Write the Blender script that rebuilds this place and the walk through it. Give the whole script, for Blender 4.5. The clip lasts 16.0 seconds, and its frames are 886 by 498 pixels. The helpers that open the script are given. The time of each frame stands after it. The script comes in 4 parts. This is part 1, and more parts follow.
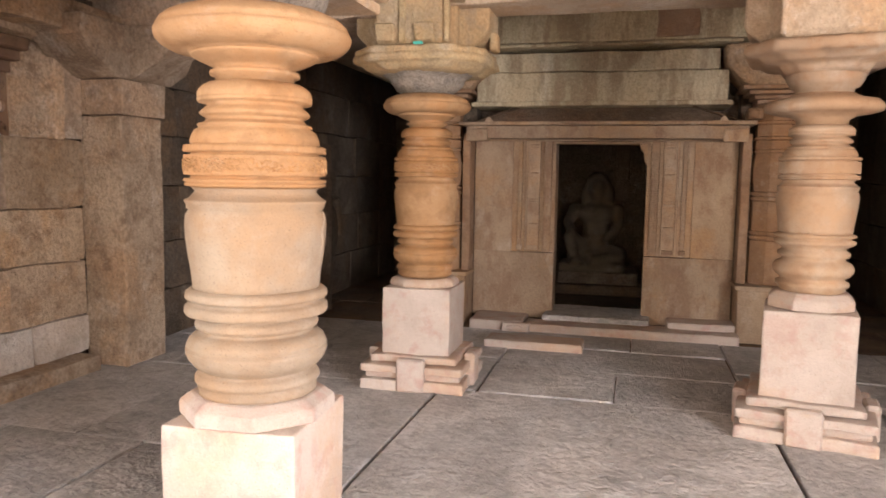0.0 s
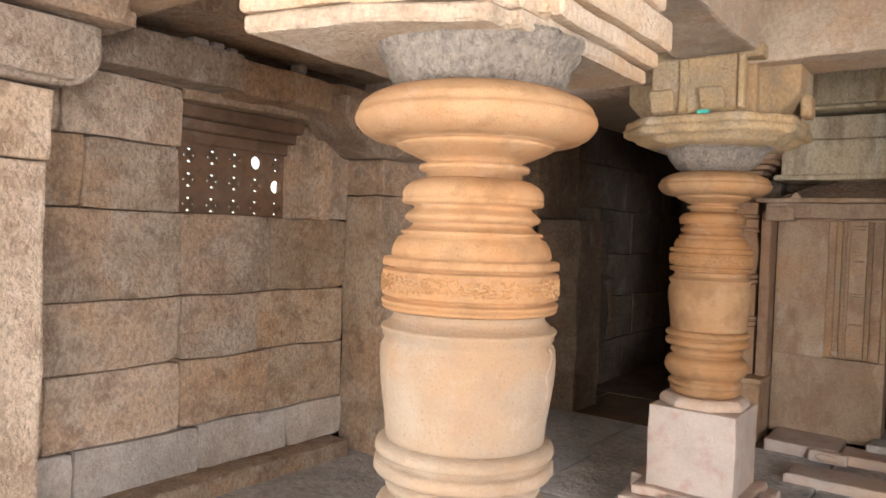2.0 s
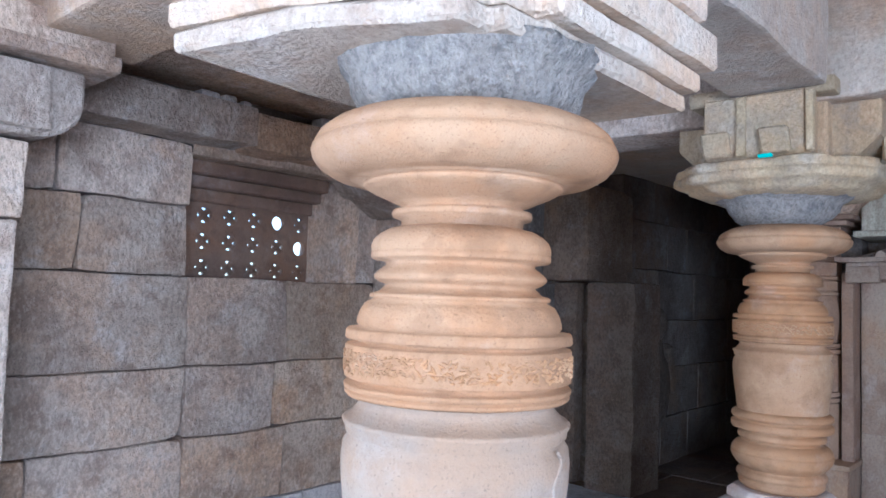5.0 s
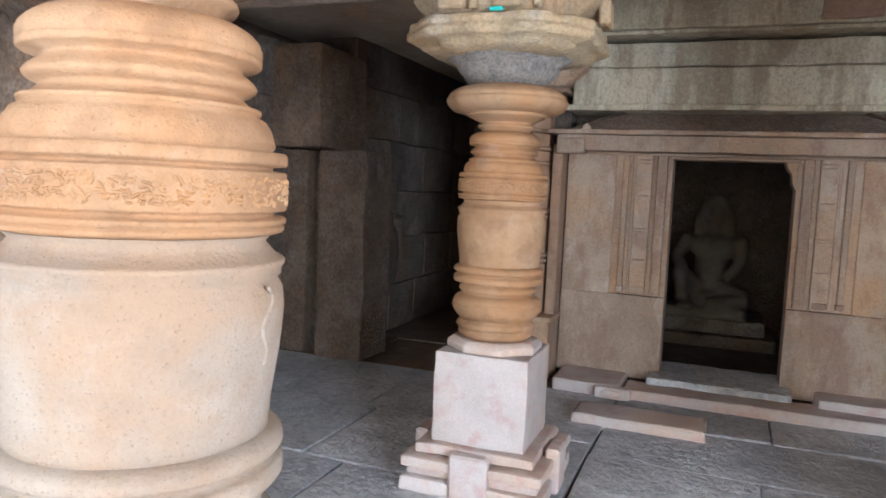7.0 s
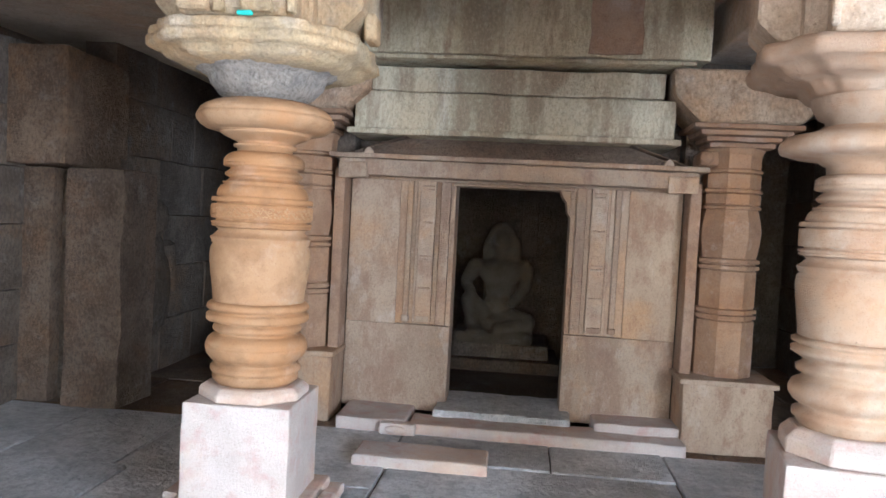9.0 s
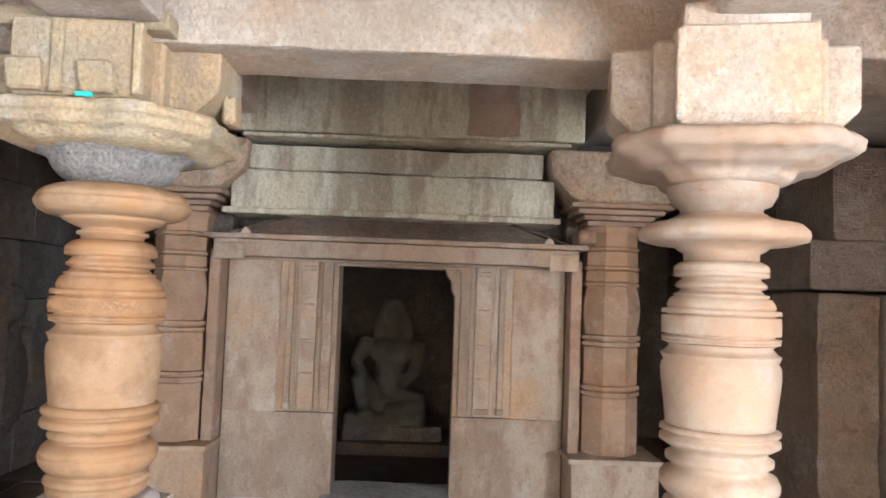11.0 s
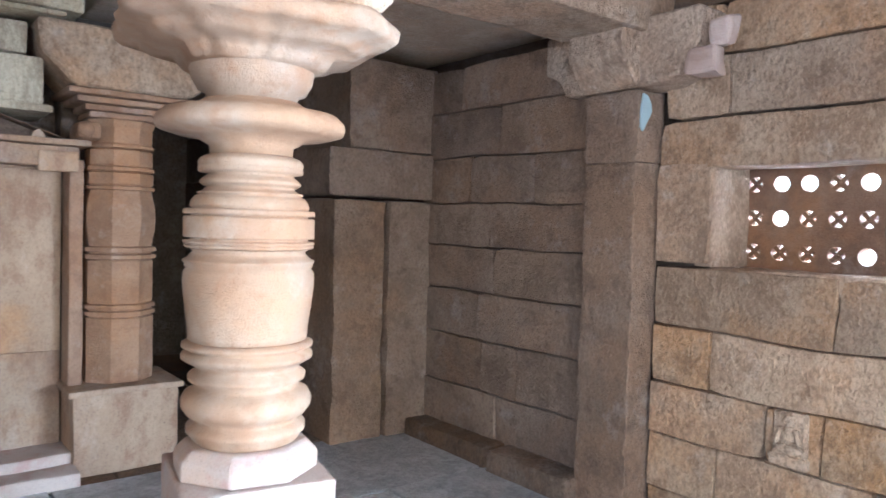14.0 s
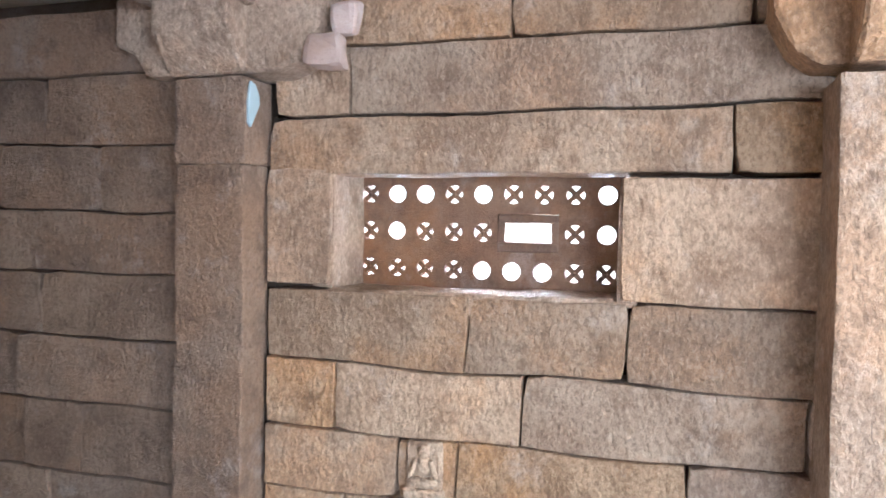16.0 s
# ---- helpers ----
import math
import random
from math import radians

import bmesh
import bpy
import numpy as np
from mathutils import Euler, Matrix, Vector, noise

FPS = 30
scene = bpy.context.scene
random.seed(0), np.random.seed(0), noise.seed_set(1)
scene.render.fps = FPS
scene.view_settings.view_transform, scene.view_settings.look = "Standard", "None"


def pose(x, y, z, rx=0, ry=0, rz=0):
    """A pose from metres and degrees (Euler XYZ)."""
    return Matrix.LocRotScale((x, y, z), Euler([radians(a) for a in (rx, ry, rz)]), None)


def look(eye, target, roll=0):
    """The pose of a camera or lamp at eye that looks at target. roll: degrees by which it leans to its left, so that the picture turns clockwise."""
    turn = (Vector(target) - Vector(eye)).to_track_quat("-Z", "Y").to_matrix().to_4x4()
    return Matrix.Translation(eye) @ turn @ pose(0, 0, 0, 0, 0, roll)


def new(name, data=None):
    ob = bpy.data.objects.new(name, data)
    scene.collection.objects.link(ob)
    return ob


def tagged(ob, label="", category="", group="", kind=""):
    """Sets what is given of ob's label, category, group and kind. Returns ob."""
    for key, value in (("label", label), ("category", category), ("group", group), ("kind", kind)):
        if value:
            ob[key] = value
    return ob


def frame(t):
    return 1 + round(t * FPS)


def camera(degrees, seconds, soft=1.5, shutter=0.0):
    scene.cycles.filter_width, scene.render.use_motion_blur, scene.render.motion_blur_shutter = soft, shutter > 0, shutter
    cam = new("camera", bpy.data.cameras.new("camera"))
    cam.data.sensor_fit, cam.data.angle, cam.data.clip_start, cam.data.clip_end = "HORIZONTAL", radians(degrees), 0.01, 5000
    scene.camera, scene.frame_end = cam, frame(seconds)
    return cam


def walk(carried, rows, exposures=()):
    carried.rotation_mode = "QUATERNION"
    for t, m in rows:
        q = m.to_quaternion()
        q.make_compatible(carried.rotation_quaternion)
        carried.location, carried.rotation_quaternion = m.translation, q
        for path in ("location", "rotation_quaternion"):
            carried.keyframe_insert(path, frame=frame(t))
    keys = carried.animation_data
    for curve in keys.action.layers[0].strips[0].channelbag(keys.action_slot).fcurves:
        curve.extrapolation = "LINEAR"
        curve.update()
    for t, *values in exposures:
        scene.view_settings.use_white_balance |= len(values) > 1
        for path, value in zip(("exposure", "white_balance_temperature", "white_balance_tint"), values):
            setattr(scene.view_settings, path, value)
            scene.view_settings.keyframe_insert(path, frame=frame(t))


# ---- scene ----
cam = camera(62.9, 16.0, shutter=0.2)

PATH = [
    (0, (1.828, 0.456, 1.359), (1.263, 2.612, 1.137), 0.9),
    (0.5, (1.794, 0.507, 1.419), (0.995, 2.593, 1.244), 0.7),
    (1, (1.745, 0.732, 1.399), (0.757, 2.738, 1.262), 1.0),
    (1.5, (1.725, 1.04, 1.424), (0.526, 2.93, 1.327), 1.6),
    (2, (1.686, 1.098, 1.523), (0.34, 2.887, 1.467), 2.1),
    (2.5, (1.626, 1.107, 1.536), (0.179, 2.817, 1.532), 3.2),
    (3, (1.519, 1.18, 1.499), (-0.043, 2.787, 1.539), 3.9),
    (3.2, (1.495, 1.203, 1.497), (-0.092, 2.782, 1.564), 4.1),
    (5.3, (1.579, 1.597, 1.527), (0.096, 3.27, 1.667), 1.5),
    (5.5, (1.578, 1.625, 1.511), (0.138, 3.339, 1.587), 1.7),
    (6, (1.555, 1.633, 1.43), (0.288, 3.48, 1.388), 2.4),
    (6.5, (1.525, 1.698, 1.409), (0.483, 3.676, 1.273), 2.6),
    (7, (1.495, 1.737, 1.408), (0.69, 3.819, 1.216), 2.6),
    (7.5, (1.494, 1.773, 1.413), (0.912, 3.926, 1.203), 2.4),
    (8, (1.568, 1.883, 1.409), (1.18, 4.08, 1.208), 2.4),
    (8.2, (1.596, 1.939, 1.404), (1.273, 4.147, 1.216), 2.5),
    (10.3, (1.616, 2.167, 1.503), (1.434, 4.398, 1.6), 3.1),
    (10.5, (1.653, 2.185, 1.505), (1.512, 4.417, 1.62), 2.8),
    (11, (1.755, 2.2, 1.516), (1.789, 4.435, 1.652), 2.1),
    (11.5, (1.81, 2.227, 1.518), (2.1, 4.443, 1.662), 1.6),
    (12, (1.805, 2.243, 1.523), (2.359, 4.411, 1.65), 1.5),
    (12.5, (1.796, 2.269, 1.515), (2.603, 4.358, 1.595), 1.7),
    (13, (1.762, 2.316, 1.473), (2.775, 4.314, 1.482), 1.9),
    (13.5, (1.754, 2.387, 1.445), (2.93, 4.293, 1.392), 2.0),
    (14, (1.861, 2.585, 1.475), (3.238, 4.35, 1.391), 1.7),
    (14.5, (1.952, 2.729, 1.529), (3.559, 4.285, 1.421), 1.3),
    (15, (1.976, 2.843, 1.544), (3.805, 4.131, 1.436), 1.1),
    (15.5, (2.056, 3.016, 1.511), (4.073, 3.986, 1.42), 1.1),
    (16, (2.228, 3.2, 1.555), (4.37, 3.851, 1.491), 1.2),
]
walk(cam, [(t, look(e, g, r)) for t, e, g, r in PATH],
     exposures=((0, 1.5, 7150, 20), (1.5, 1.5, 7050, 18), (2.5, 1.55, 6050, 11), (3.2, 1.6, 5400, 11), (5.5, 1.6, 4450, 8), (6.2, 1.65, 4650, 7), (7, 1.75, 5250, 8), (8, 2.05, 5150, 7), (11, 2.3, 5350, 7), (13, 2.4, 4950, 7), (14.5, 2.4, 4950, 7), (16, 2.85, 5000, 7)))

# ---- light ----
world = bpy.data.worlds.new("sky")
scene.world = world
world.use_nodes = True
wn = world.node_tree.nodes
sky = wn.new("ShaderNodeTexSky")
sky.sky_type, sky.sun_disc = "NISHITA", False
sky.sun_elevation, sky.sun_rotation = radians(31), radians(180)
world.node_tree.links.new(sky.outputs[0], wn["Background"].inputs[0])
wn["Background"].inputs[1].default_value = 0.15
sun_data = bpy.data.lights.new("sun", "SUN")
sun_data.energy, sun_data.angle, sun_data.color = 5.0, radians(0.5), (1.0, 0.95, 0.88)
sun = new("sun", sun_data)
sun.matrix_world = look((1.9, -8.6, 6.0), (1.6, 0.0, 0.83))
# Fill lamps added at assumed side openings to brighten the facing walls
for name, x, to, power in (("east_fill_light", 5.3, -1, 190), ("west_fill_light", -1.9, 1, 65)):
    side_light = bpy.data.lights.new(name, "AREA")
    side_light.shape, side_light.size, side_light.size_y = "RECTANGLE", 3.0, 1.3
    side_light.energy, side_light.color = power, (0.95, 0.97, 1.0)
    new(name, side_light).matrix_world = look((x, -0.3, 1.55), (x + to, -0.3 + 0.35, 1.5))
win_light = bpy.data.lights.new("window_daylight", "AREA")
win_light.shape, win_light.size, win_light.size_y = "RECTANGLE", 1.2, 0.5
win_light.energy, win_light.color = 40, (0.95, 0.97, 1.0)
window_daylight = new("window_daylight", win_light)
window_daylight.matrix_world = look((5.75, 3.95, 1.6), (3.0, 3.95, 1.3))


# ---- materials ----
def stone(name, dark, light, stain, grain=28.0, chisel=0.35, bump=0.5, rough=0.85, stain_amount=0.5, spread=0.10, streak=0.0, warm=0.75, wash_amount=0.5, fleck=1.0):
    """Weathered sandstone: two tones, darker stains, grain and chisel marks."""
    m = bpy.data.materials.new(name)
    m.use_nodes = True
    n, l = m.node_tree.nodes, m.node_tree.links
    bsdf = n["Principled BSDF"]
    geo = n.new("ShaderNodeNewGeometry")
    info = n.new("ShaderNodeObjectInfo")
    pos = n.new("ShaderNodeVectorMath"); pos.operation = "ADD"
    off = n.new("ShaderNodeVectorMath"); off.operation = "SCALE"; off.inputs[3].default_value = 3.7
    l.new(info.outputs["Random"], off.inputs[0])
    l.new(geo.outputs["Position"], pos.inputs[0]); l.new(off.outputs[0], pos.inputs[1])

    run = n.new("ShaderNodeMapping")
    run.inputs["Scale"].default_value = (1, 1, 1 - streak)
    l.new(pos.outputs[0], run.inputs[0])

    def noise_tex(scale, detail=6.0, rough_=0.6, src=None):
        t = n.new("ShaderNodeTexNoise")
        t.inputs["Scale"].default_value, t.inputs["Detail"].default_value, t.inputs["Roughness"].default_value = scale, detail, rough_
        l.new((src or pos).outputs[0], t.inputs["Vector"])
        return t

    def ramp(src, a, b):
        r = n.new("ShaderNodeMapRange")
        r.inputs[1].default_value, r.inputs[2].default_value = a, b
        l.new(src, r.inputs[0])
        return r.outputs[0]

    def mix(fac, a, b, kind="MIX"):
        x = n.new("ShaderNodeMix"); x.data_type = "RGBA"; x.blend_type = kind
        for sock, v in ((0, fac), (6, a), (7, b)):
            if isinstance(v, (int, float)):
                x.inputs[sock].default_value = v
            elif isinstance(v, tuple):
                x.inputs[sock].default_value = (*v, 1)
            else:
                l.new(v, x.inputs[sock])
        return x.outputs[2]

    strokes = n.new("ShaderNodeMapping")
    strokes.inputs["Rotation"].default_value, strokes.inputs["Scale"].default_value = (0.45, 0.35, 0.2), (1.1, 1.1, 0.72)
    l.new(pos.outputs[0], strokes.inputs[0])
    big, mid, fine = noise_tex(2.2, src=run), noise_tex(9.0, src=run), noise_tex(grain * 3)
    c = mix(ramp(big.outputs[0], 0.38, 0.62), dark, light)
    tint = noise_tex(1.3, 5.0, 0.7)
    tk = n.new("ShaderNodeMath"); tk.operation = "MULTIPLY"; tk.inputs[1].default_value = warm
    l.new(ramp(tint.outputs[0], 0.48, 0.60), tk.inputs[0])
    c = mix(tk.outputs[0], c, (light[0] * 0.96, light[1] * 0.79, light[2] * 0.65))
    wash = noise_tex(3.4, 8.0, 0.72, src=run)
    wk = n.new("ShaderNodeMath"); wk.operation = "MULTIPLY"; wk.inputs[1].default_value = wash_amount
    l.new(ramp(wash.outputs[0], 0.56, 0.66), wk.inputs[0])
    c = mix(wk.outputs[0], c, tuple(min(0.72, 0.35 * light[0] + 0.75 * v + 0.06) for v in light))
    st = n.new("ShaderNodeMath"); st.operation = "MULTIPLY"; st.inputs[1].default_value = stain_amount
    l.new(ramp(mid.outputs[0], 0.52, 0.68), st.inputs[0])
    c = mix(st.outputs[0], c, stain)
    blotch = noise_tex(2.7, 7.0, 0.68, src=run)
    bk = n.new("ShaderNodeMath"); bk.operation = "MULTIPLY"; bk.inputs[1].default_value = stain_amount * 0.9
    l.new(ramp(blotch.outputs[0], 0.53, 0.62), bk.inputs[0])
    c = mix(bk.outputs[0], c, tuple((u + 2 * v) / 3 for u, v in zip(dark, stain)))
    sp = n.new("ShaderNodeMath"); sp.operation = "MULTIPLY"; sp.inputs[1].default_value = 0.7
    l.new(ramp(fine.outputs[0], 0.58, 0.75), sp.inputs[0])
    c = mix(sp.outputs[0], c, tuple(0.45 * v for v in dark))
    pit = noise_tex(grain * 2.2, 5.0, 0.75, src=strokes)
    pk = n.new("ShaderNodeMath"); pk.operation = "MULTIPLY"; pk.inputs[1].default_value = min(0.50, chisel * 1.5 * fleck)
    l.new(ramp(pit.outputs[0], 0.52, 0.58), pk.inputs[0])
    c = mix(pk.outputs[0], c, tuple(0.62 * v for v in dark))
    fl = n.new("ShaderNodeMath"); fl.operation = "MULTIPLY"; fl.inputs[1].default_value = min(0.36, chisel * 1.05 * fleck)
    l.new(ramp(pit.outputs[0], 0.455, 0.40), fl.inputs[0])
    c = mix(fl.outputs[0], c, tuple(min(0.75, 1.25 * v) for v in light))
    hsv = n.new("ShaderNodeHueSaturation")
    val = n.new("ShaderNodeMapRange"); val.inputs[3].default_value, val.inputs[4].default_value = 1 - spread * 1.6, 1 + spread * 1.6
    l.new(info.outputs["Random"], val.inputs[0]); l.new(val.outputs[0], hsv.inputs["Value"])
    r2 = n.new("ShaderNodeMath"); r2.operation = "MULTIPLY"; r2.inputs[1].default_value = 17.31
    r3 = n.new("ShaderNodeMath"); r3.operation = "FRACT"
    sat = n.new("ShaderNodeMapRange"); sat.inputs[3].default_value, sat.inputs[4].default_value = 1.07 - spread * 1.2, 1.07 + spread * 1.2
    l.new(info.outputs["Random"], r2.inputs[0]); l.new(r2.outputs[0], r3.inputs[0]); l.new(r3.outputs[0], sat.inputs[0]); l.new(sat.outputs[0], hsv.inputs["Saturation"])
    l.new(c, hsv.inputs["Color"])
    l.new(hsv.outputs[0], bsdf.inputs["Base Color"])
    bsdf.inputs["Roughness"].default_value = rough
    bsdf.inputs["Specular IOR Level"].default_value = 0.25
    # relief: grain, tool marks, hollows
    tool = n.new("ShaderNodeTexVoronoi"); tool.feature = "DISTANCE_TO_EDGE"; tool.inputs["Scale"].default_value = grain
    stretch = n.new("ShaderNodeMapping"); stretch.inputs["Rotation"].default_value = (0.5, 0.4, 0.3); stretch.inputs["Scale"].default_value = (1.2, 1.2, 0.7)
    l.new(pos.outputs[0], stretch.inputs[0])
    warp = n.new("ShaderNodeVectorMath"); warp.operation = "ADD"
    ws = n.new("ShaderNodeVectorMath"); ws.operation = "SCALE"; ws.inputs[3].default_value = 0.08
    l.new(mid.outputs["Color"], ws.inputs[0]); l.new(stretch.outputs[0], warp.inputs[0]); l.new(ws.outputs[0], warp.inputs[1])
    l.new(warp.outputs[0], tool.inputs["Vector"])
    h1 = n.new("ShaderNodeMath"); h1.operation = "MULTIPLY"; h1.inputs[1].default_value = chisel * 3
    l.new(tool.outputs["Distance"], h1.inputs[0])
    h2 = n.new("ShaderNodeMath"); h2.operation = "ADD"; l.new(h1.outputs[0], h2.inputs[0]); l.new(fine.outputs[0], h2.inputs[1])
    h3 = n.new("ShaderNodeMath"); h3.operation = "MULTIPLY_ADD"; h3.inputs[1].default_value = 2.0
    h4 = n.new("ShaderNodeMath"); h4.operation = "MULTIPLY_ADD"; h4.inputs[1].default_value = -5.0 * chisel
    l.new(pit.outputs[0], h4.inputs[0]); l.new(h2.outputs[0], h4.inputs[2])
    l.new(mid.outputs[0], h3.inputs[0]); l.new(h4.outputs[0], h3.inputs[2])
    b = n.new("ShaderNodeBump"); b.inputs["Strength"].default_value, b.inputs["Distance"].default_value = min(1.0, bump * 1.25), 0.016
    l.new(h3.outputs[0], b.inputs["Height"]); l.new(b.outputs[0], bsdf.inputs["Normal"])
    return m


def plain(name, colour, rough=0.6, emit=0.0):
    m = bpy.data.materials.new(name)
    m.use_nodes = True
    b = m.node_tree.nodes["Principled BSDF"]
    b.inputs["Base Color"].default_value = (*colour, 1)
    b.inputs["Roughness"].default_value = rough
    if emit:
        b.inputs["Emission Color"].default_value = (*colour, 1)
        b.inputs["Emission Strength"].default_value = emit
    return m


M_PILLAR = stone("pillar_sandstone", (0.30, 0.17, 0.088), (0.405, 0.26, 0.15), (0.22, 0.125, 0.066), grain=60, chisel=0.06, bump=0.35, stain_amount=0.6, spread=0.03, wash_amount=0.25, fleck=0.7)
M_PILLAR3 = stone("pale_pillar_sandstone", (0.33, 0.235, 0.165), (0.44, 0.345, 0.26), (0.32, 0.18, 0.105), grain=60, chisel=0.06, bump=0.35, stain_amount=0.6, spread=0.03, wash_amount=0.25, fleck=0.7)
M_WORN = stone("worn_pale_pillar_stone", (0.25, 0.19, 0.14), (0.325, 0.265, 0.205), (0.225, 0.155, 0.105), grain=50, chisel=0.08, bump=0.3, stain_amount=0.4, spread=0.03, wash_amount=0.25, fleck=0.7)
M_PLINTH = stone("plinth_sandstone", (0.43, 0.365, 0.32), (0.53, 0.465, 0.415), (0.422, 0.238, 0.198), grain=50, chisel=0.12, bump=0.3, stain_amount=0.5, spread=0.03, wash_amount=0.25, fleck=0.7)
M_CAPITAL = stone("capital_sandstone", (0.40, 0.295, 0.17), (0.53, 0.42, 0.275), (0.30, 0.25, 0.19), grain=30, chisel=0.25, bump=0.5, stain_amount=0.6, spread=0.06)
M_DISH = stone("rough_grey_sandstone", (0.32, 0.285, 0.245), (0.52, 0.46, 0.39), (0.23, 0.215, 0.20), grain=26, chisel=0.5, bump=0.9, stain_amount=0.6, spread=0.04, warm=0.15)
M_BEAM = stone("beam_sandstone", (0.44, 0.35, 0.265), (0.56, 0.47, 0.37), (0.37, 0.265, 0.185), grain=24, chisel=0.2, bump=0.5, stain_amount=0.5, spread=0.08)
M_WALL_L = stone("brown_wall_sandstone", (0.40, 0.30, 0.22), (0.57, 0.455, 0.35), (0.23, 0.145, 0.10), grain=22, chisel=0.35, bump=0.7, stain_amount=0.65, spread=0.12)
M_WALL_R = stone("tan_wall_sandstone", (0.38, 0.27, 0.185), (0.53, 0.405, 0.29), (0.24, 0.155, 0.10), grain=22, chisel=0.35, bump=0.7, stain_amount=0.7, spread=0.14)
# Paler, greyer stone for the lowest west courses and the loose rubble
M_PALE_WALL = stone("pale_wall_sandstone", (0.37, 0.325, 0.285), (0.54, 0.49, 0.44), (0.28, 0.215, 0.165), grain=24, chisel=0.2, bump=0.5, stain_amount=0.5, spread=0.06, warm=0.2)
M_PILASTER = stone("brown_tooled_sandstone", (0.225, 0.16, 0.115), (0.335, 0.25, 0.185), (0.145, 0.095, 0.068), grain=24, chisel=0.2, bump=0.8, stain_amount=0.6, spread=0.05, warm=0.5)
M_FACADE = stone("facade_sandstone", (0.265, 0.19, 0.135), (0.39, 0.30, 0.22), (0.22, 0.13, 0.09), grain=30, chisel=0.15, bump=0.4, stain_amount=0.7, spread=0.06, streak=0.5)
M_OLIVE = stone("lichen_stained_sandstone", (0.43, 0.365, 0.245), (0.63, 0.555, 0.40), (0.29, 0.195, 0.13), grain=24, chisel=0.25, bump=0.5, stain_amount=0.85, spread=0.08, streak=0.8, warm=0.35)
M_RED = stone("reddish_sandstone", (0.25, 0.155, 0.10), (0.36, 0.245, 0.165), (0.18, 0.105, 0.07), grain=40, chisel=0.12, bump=0.4, stain_amount=0.5, spread=0.06)
M_FLOOR = stone("floor_slab_stone", (0.40, 0.395, 0.39), (0.56, 0.55, 0.54), (0.24, 0.235, 0.23), grain=10, chisel=0.25, bump=0.8, rough=0.48, stain_amount=0.6, spread=0.12, warm=0.1)
# Passage and shrine stone, its base colour lowered to hold the interior shade
M_DARK = stone("shaded_passage_stone", (0.10, 0.078, 0.06), (0.17, 0.135, 0.105), (0.06, 0.045, 0.035), grain=18, chisel=0.3, bump=0.6, spread=0.12)
# Darker copy of the wall stone; rear aisle shade is in its colour
M_AISLE = stone("shaded_aisle_sandstone", (0.14, 0.10, 0.072), (0.225, 0.165, 0.12), (0.09, 0.06, 0.042), grain=22, chisel=0.35, bump=0.7, stain_amount=0.55, spread=0.10)
M_JOINT = stone("joint_stone", (0.10, 0.075, 0.055), (0.16, 0.12, 0.09), (0.07, 0.05, 0.04), grain=30, chisel=0.2, bump=0.5)
# Lattice tone has the dimness of the deep window recess mixed in
M_SHADED_LATTICE = stone("shaded_lattice_stone", (0.16, 0.10, 0.07), (0.24, 0.16, 0.11), (0.10, 0.065, 0.045), grain=40, chisel=0.1, bump=0.4)
# Statue tone lowered too, so the shrine's dimness sits in the colour
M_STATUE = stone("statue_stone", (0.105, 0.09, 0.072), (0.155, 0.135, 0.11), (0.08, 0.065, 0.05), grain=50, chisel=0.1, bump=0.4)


# ---- mesh helpers ----
def part(name, bm, material, parent=None, label="", smooth=False, sharp=38):
    """Links a bmesh as one mesh object, under a parent where one is given."""
    if smooth:
        for f in bm.faces:
            f.smooth = True
        for e in bm.edges:
            if len(e.link_faces) == 2 and e.calc_face_angle(0) > radians(sharp):
                e.smooth = False
    me = bpy.data.meshes.new(name)
    bm.to_mesh(me)
    bm.free()
    me.materials.append(material)
    ob = new(name, me)
    if parent:
        ob.parent = parent
    return tagged(ob, label=label)


def thing(name, label, category, group="", kind="", at=(0, 0, 0)):
    ob = new(name)
    ob.location = at
    ob.empty_display_size = 0.1
    return tagged(ob, label, category, group, kind)


def join(*bms):
    out = bms[0]
    for b in bms[1:]:
        me = bpy.data.meshes.new("tmp")
        b.to_mesh(me)
        b.free()
        out.from_mesh(me)
        bpy.data.meshes.remove(me)
    return out


rng = random.Random(7)


def block(x0, x1, y0, y1, z0, z1, bevel=0.01, wobble=0.004, segs=1):
    """A dressed stone: a box with worn edges and corners a little out of true."""
    bm = bmesh.new()
    bmesh.ops.create_cube(bm, size=1)
    for v in bm.verts:
        v.co = Vector((x0 if v.co.x < 0 else x1, y0 if v.co.y < 0 else y1, z0 if v.co.z < 0 else z1))
        v.co += Vector((rng.uniform(-1, 1), rng.uniform(-1, 1), rng.uniform(-1, 1))) * wobble
    if bevel:
        bmesh.ops.bevel(bm, geom=bm.edges[:], offset=bevel, segments=segs, affect="EDGES", profile=0.6)
    return bm


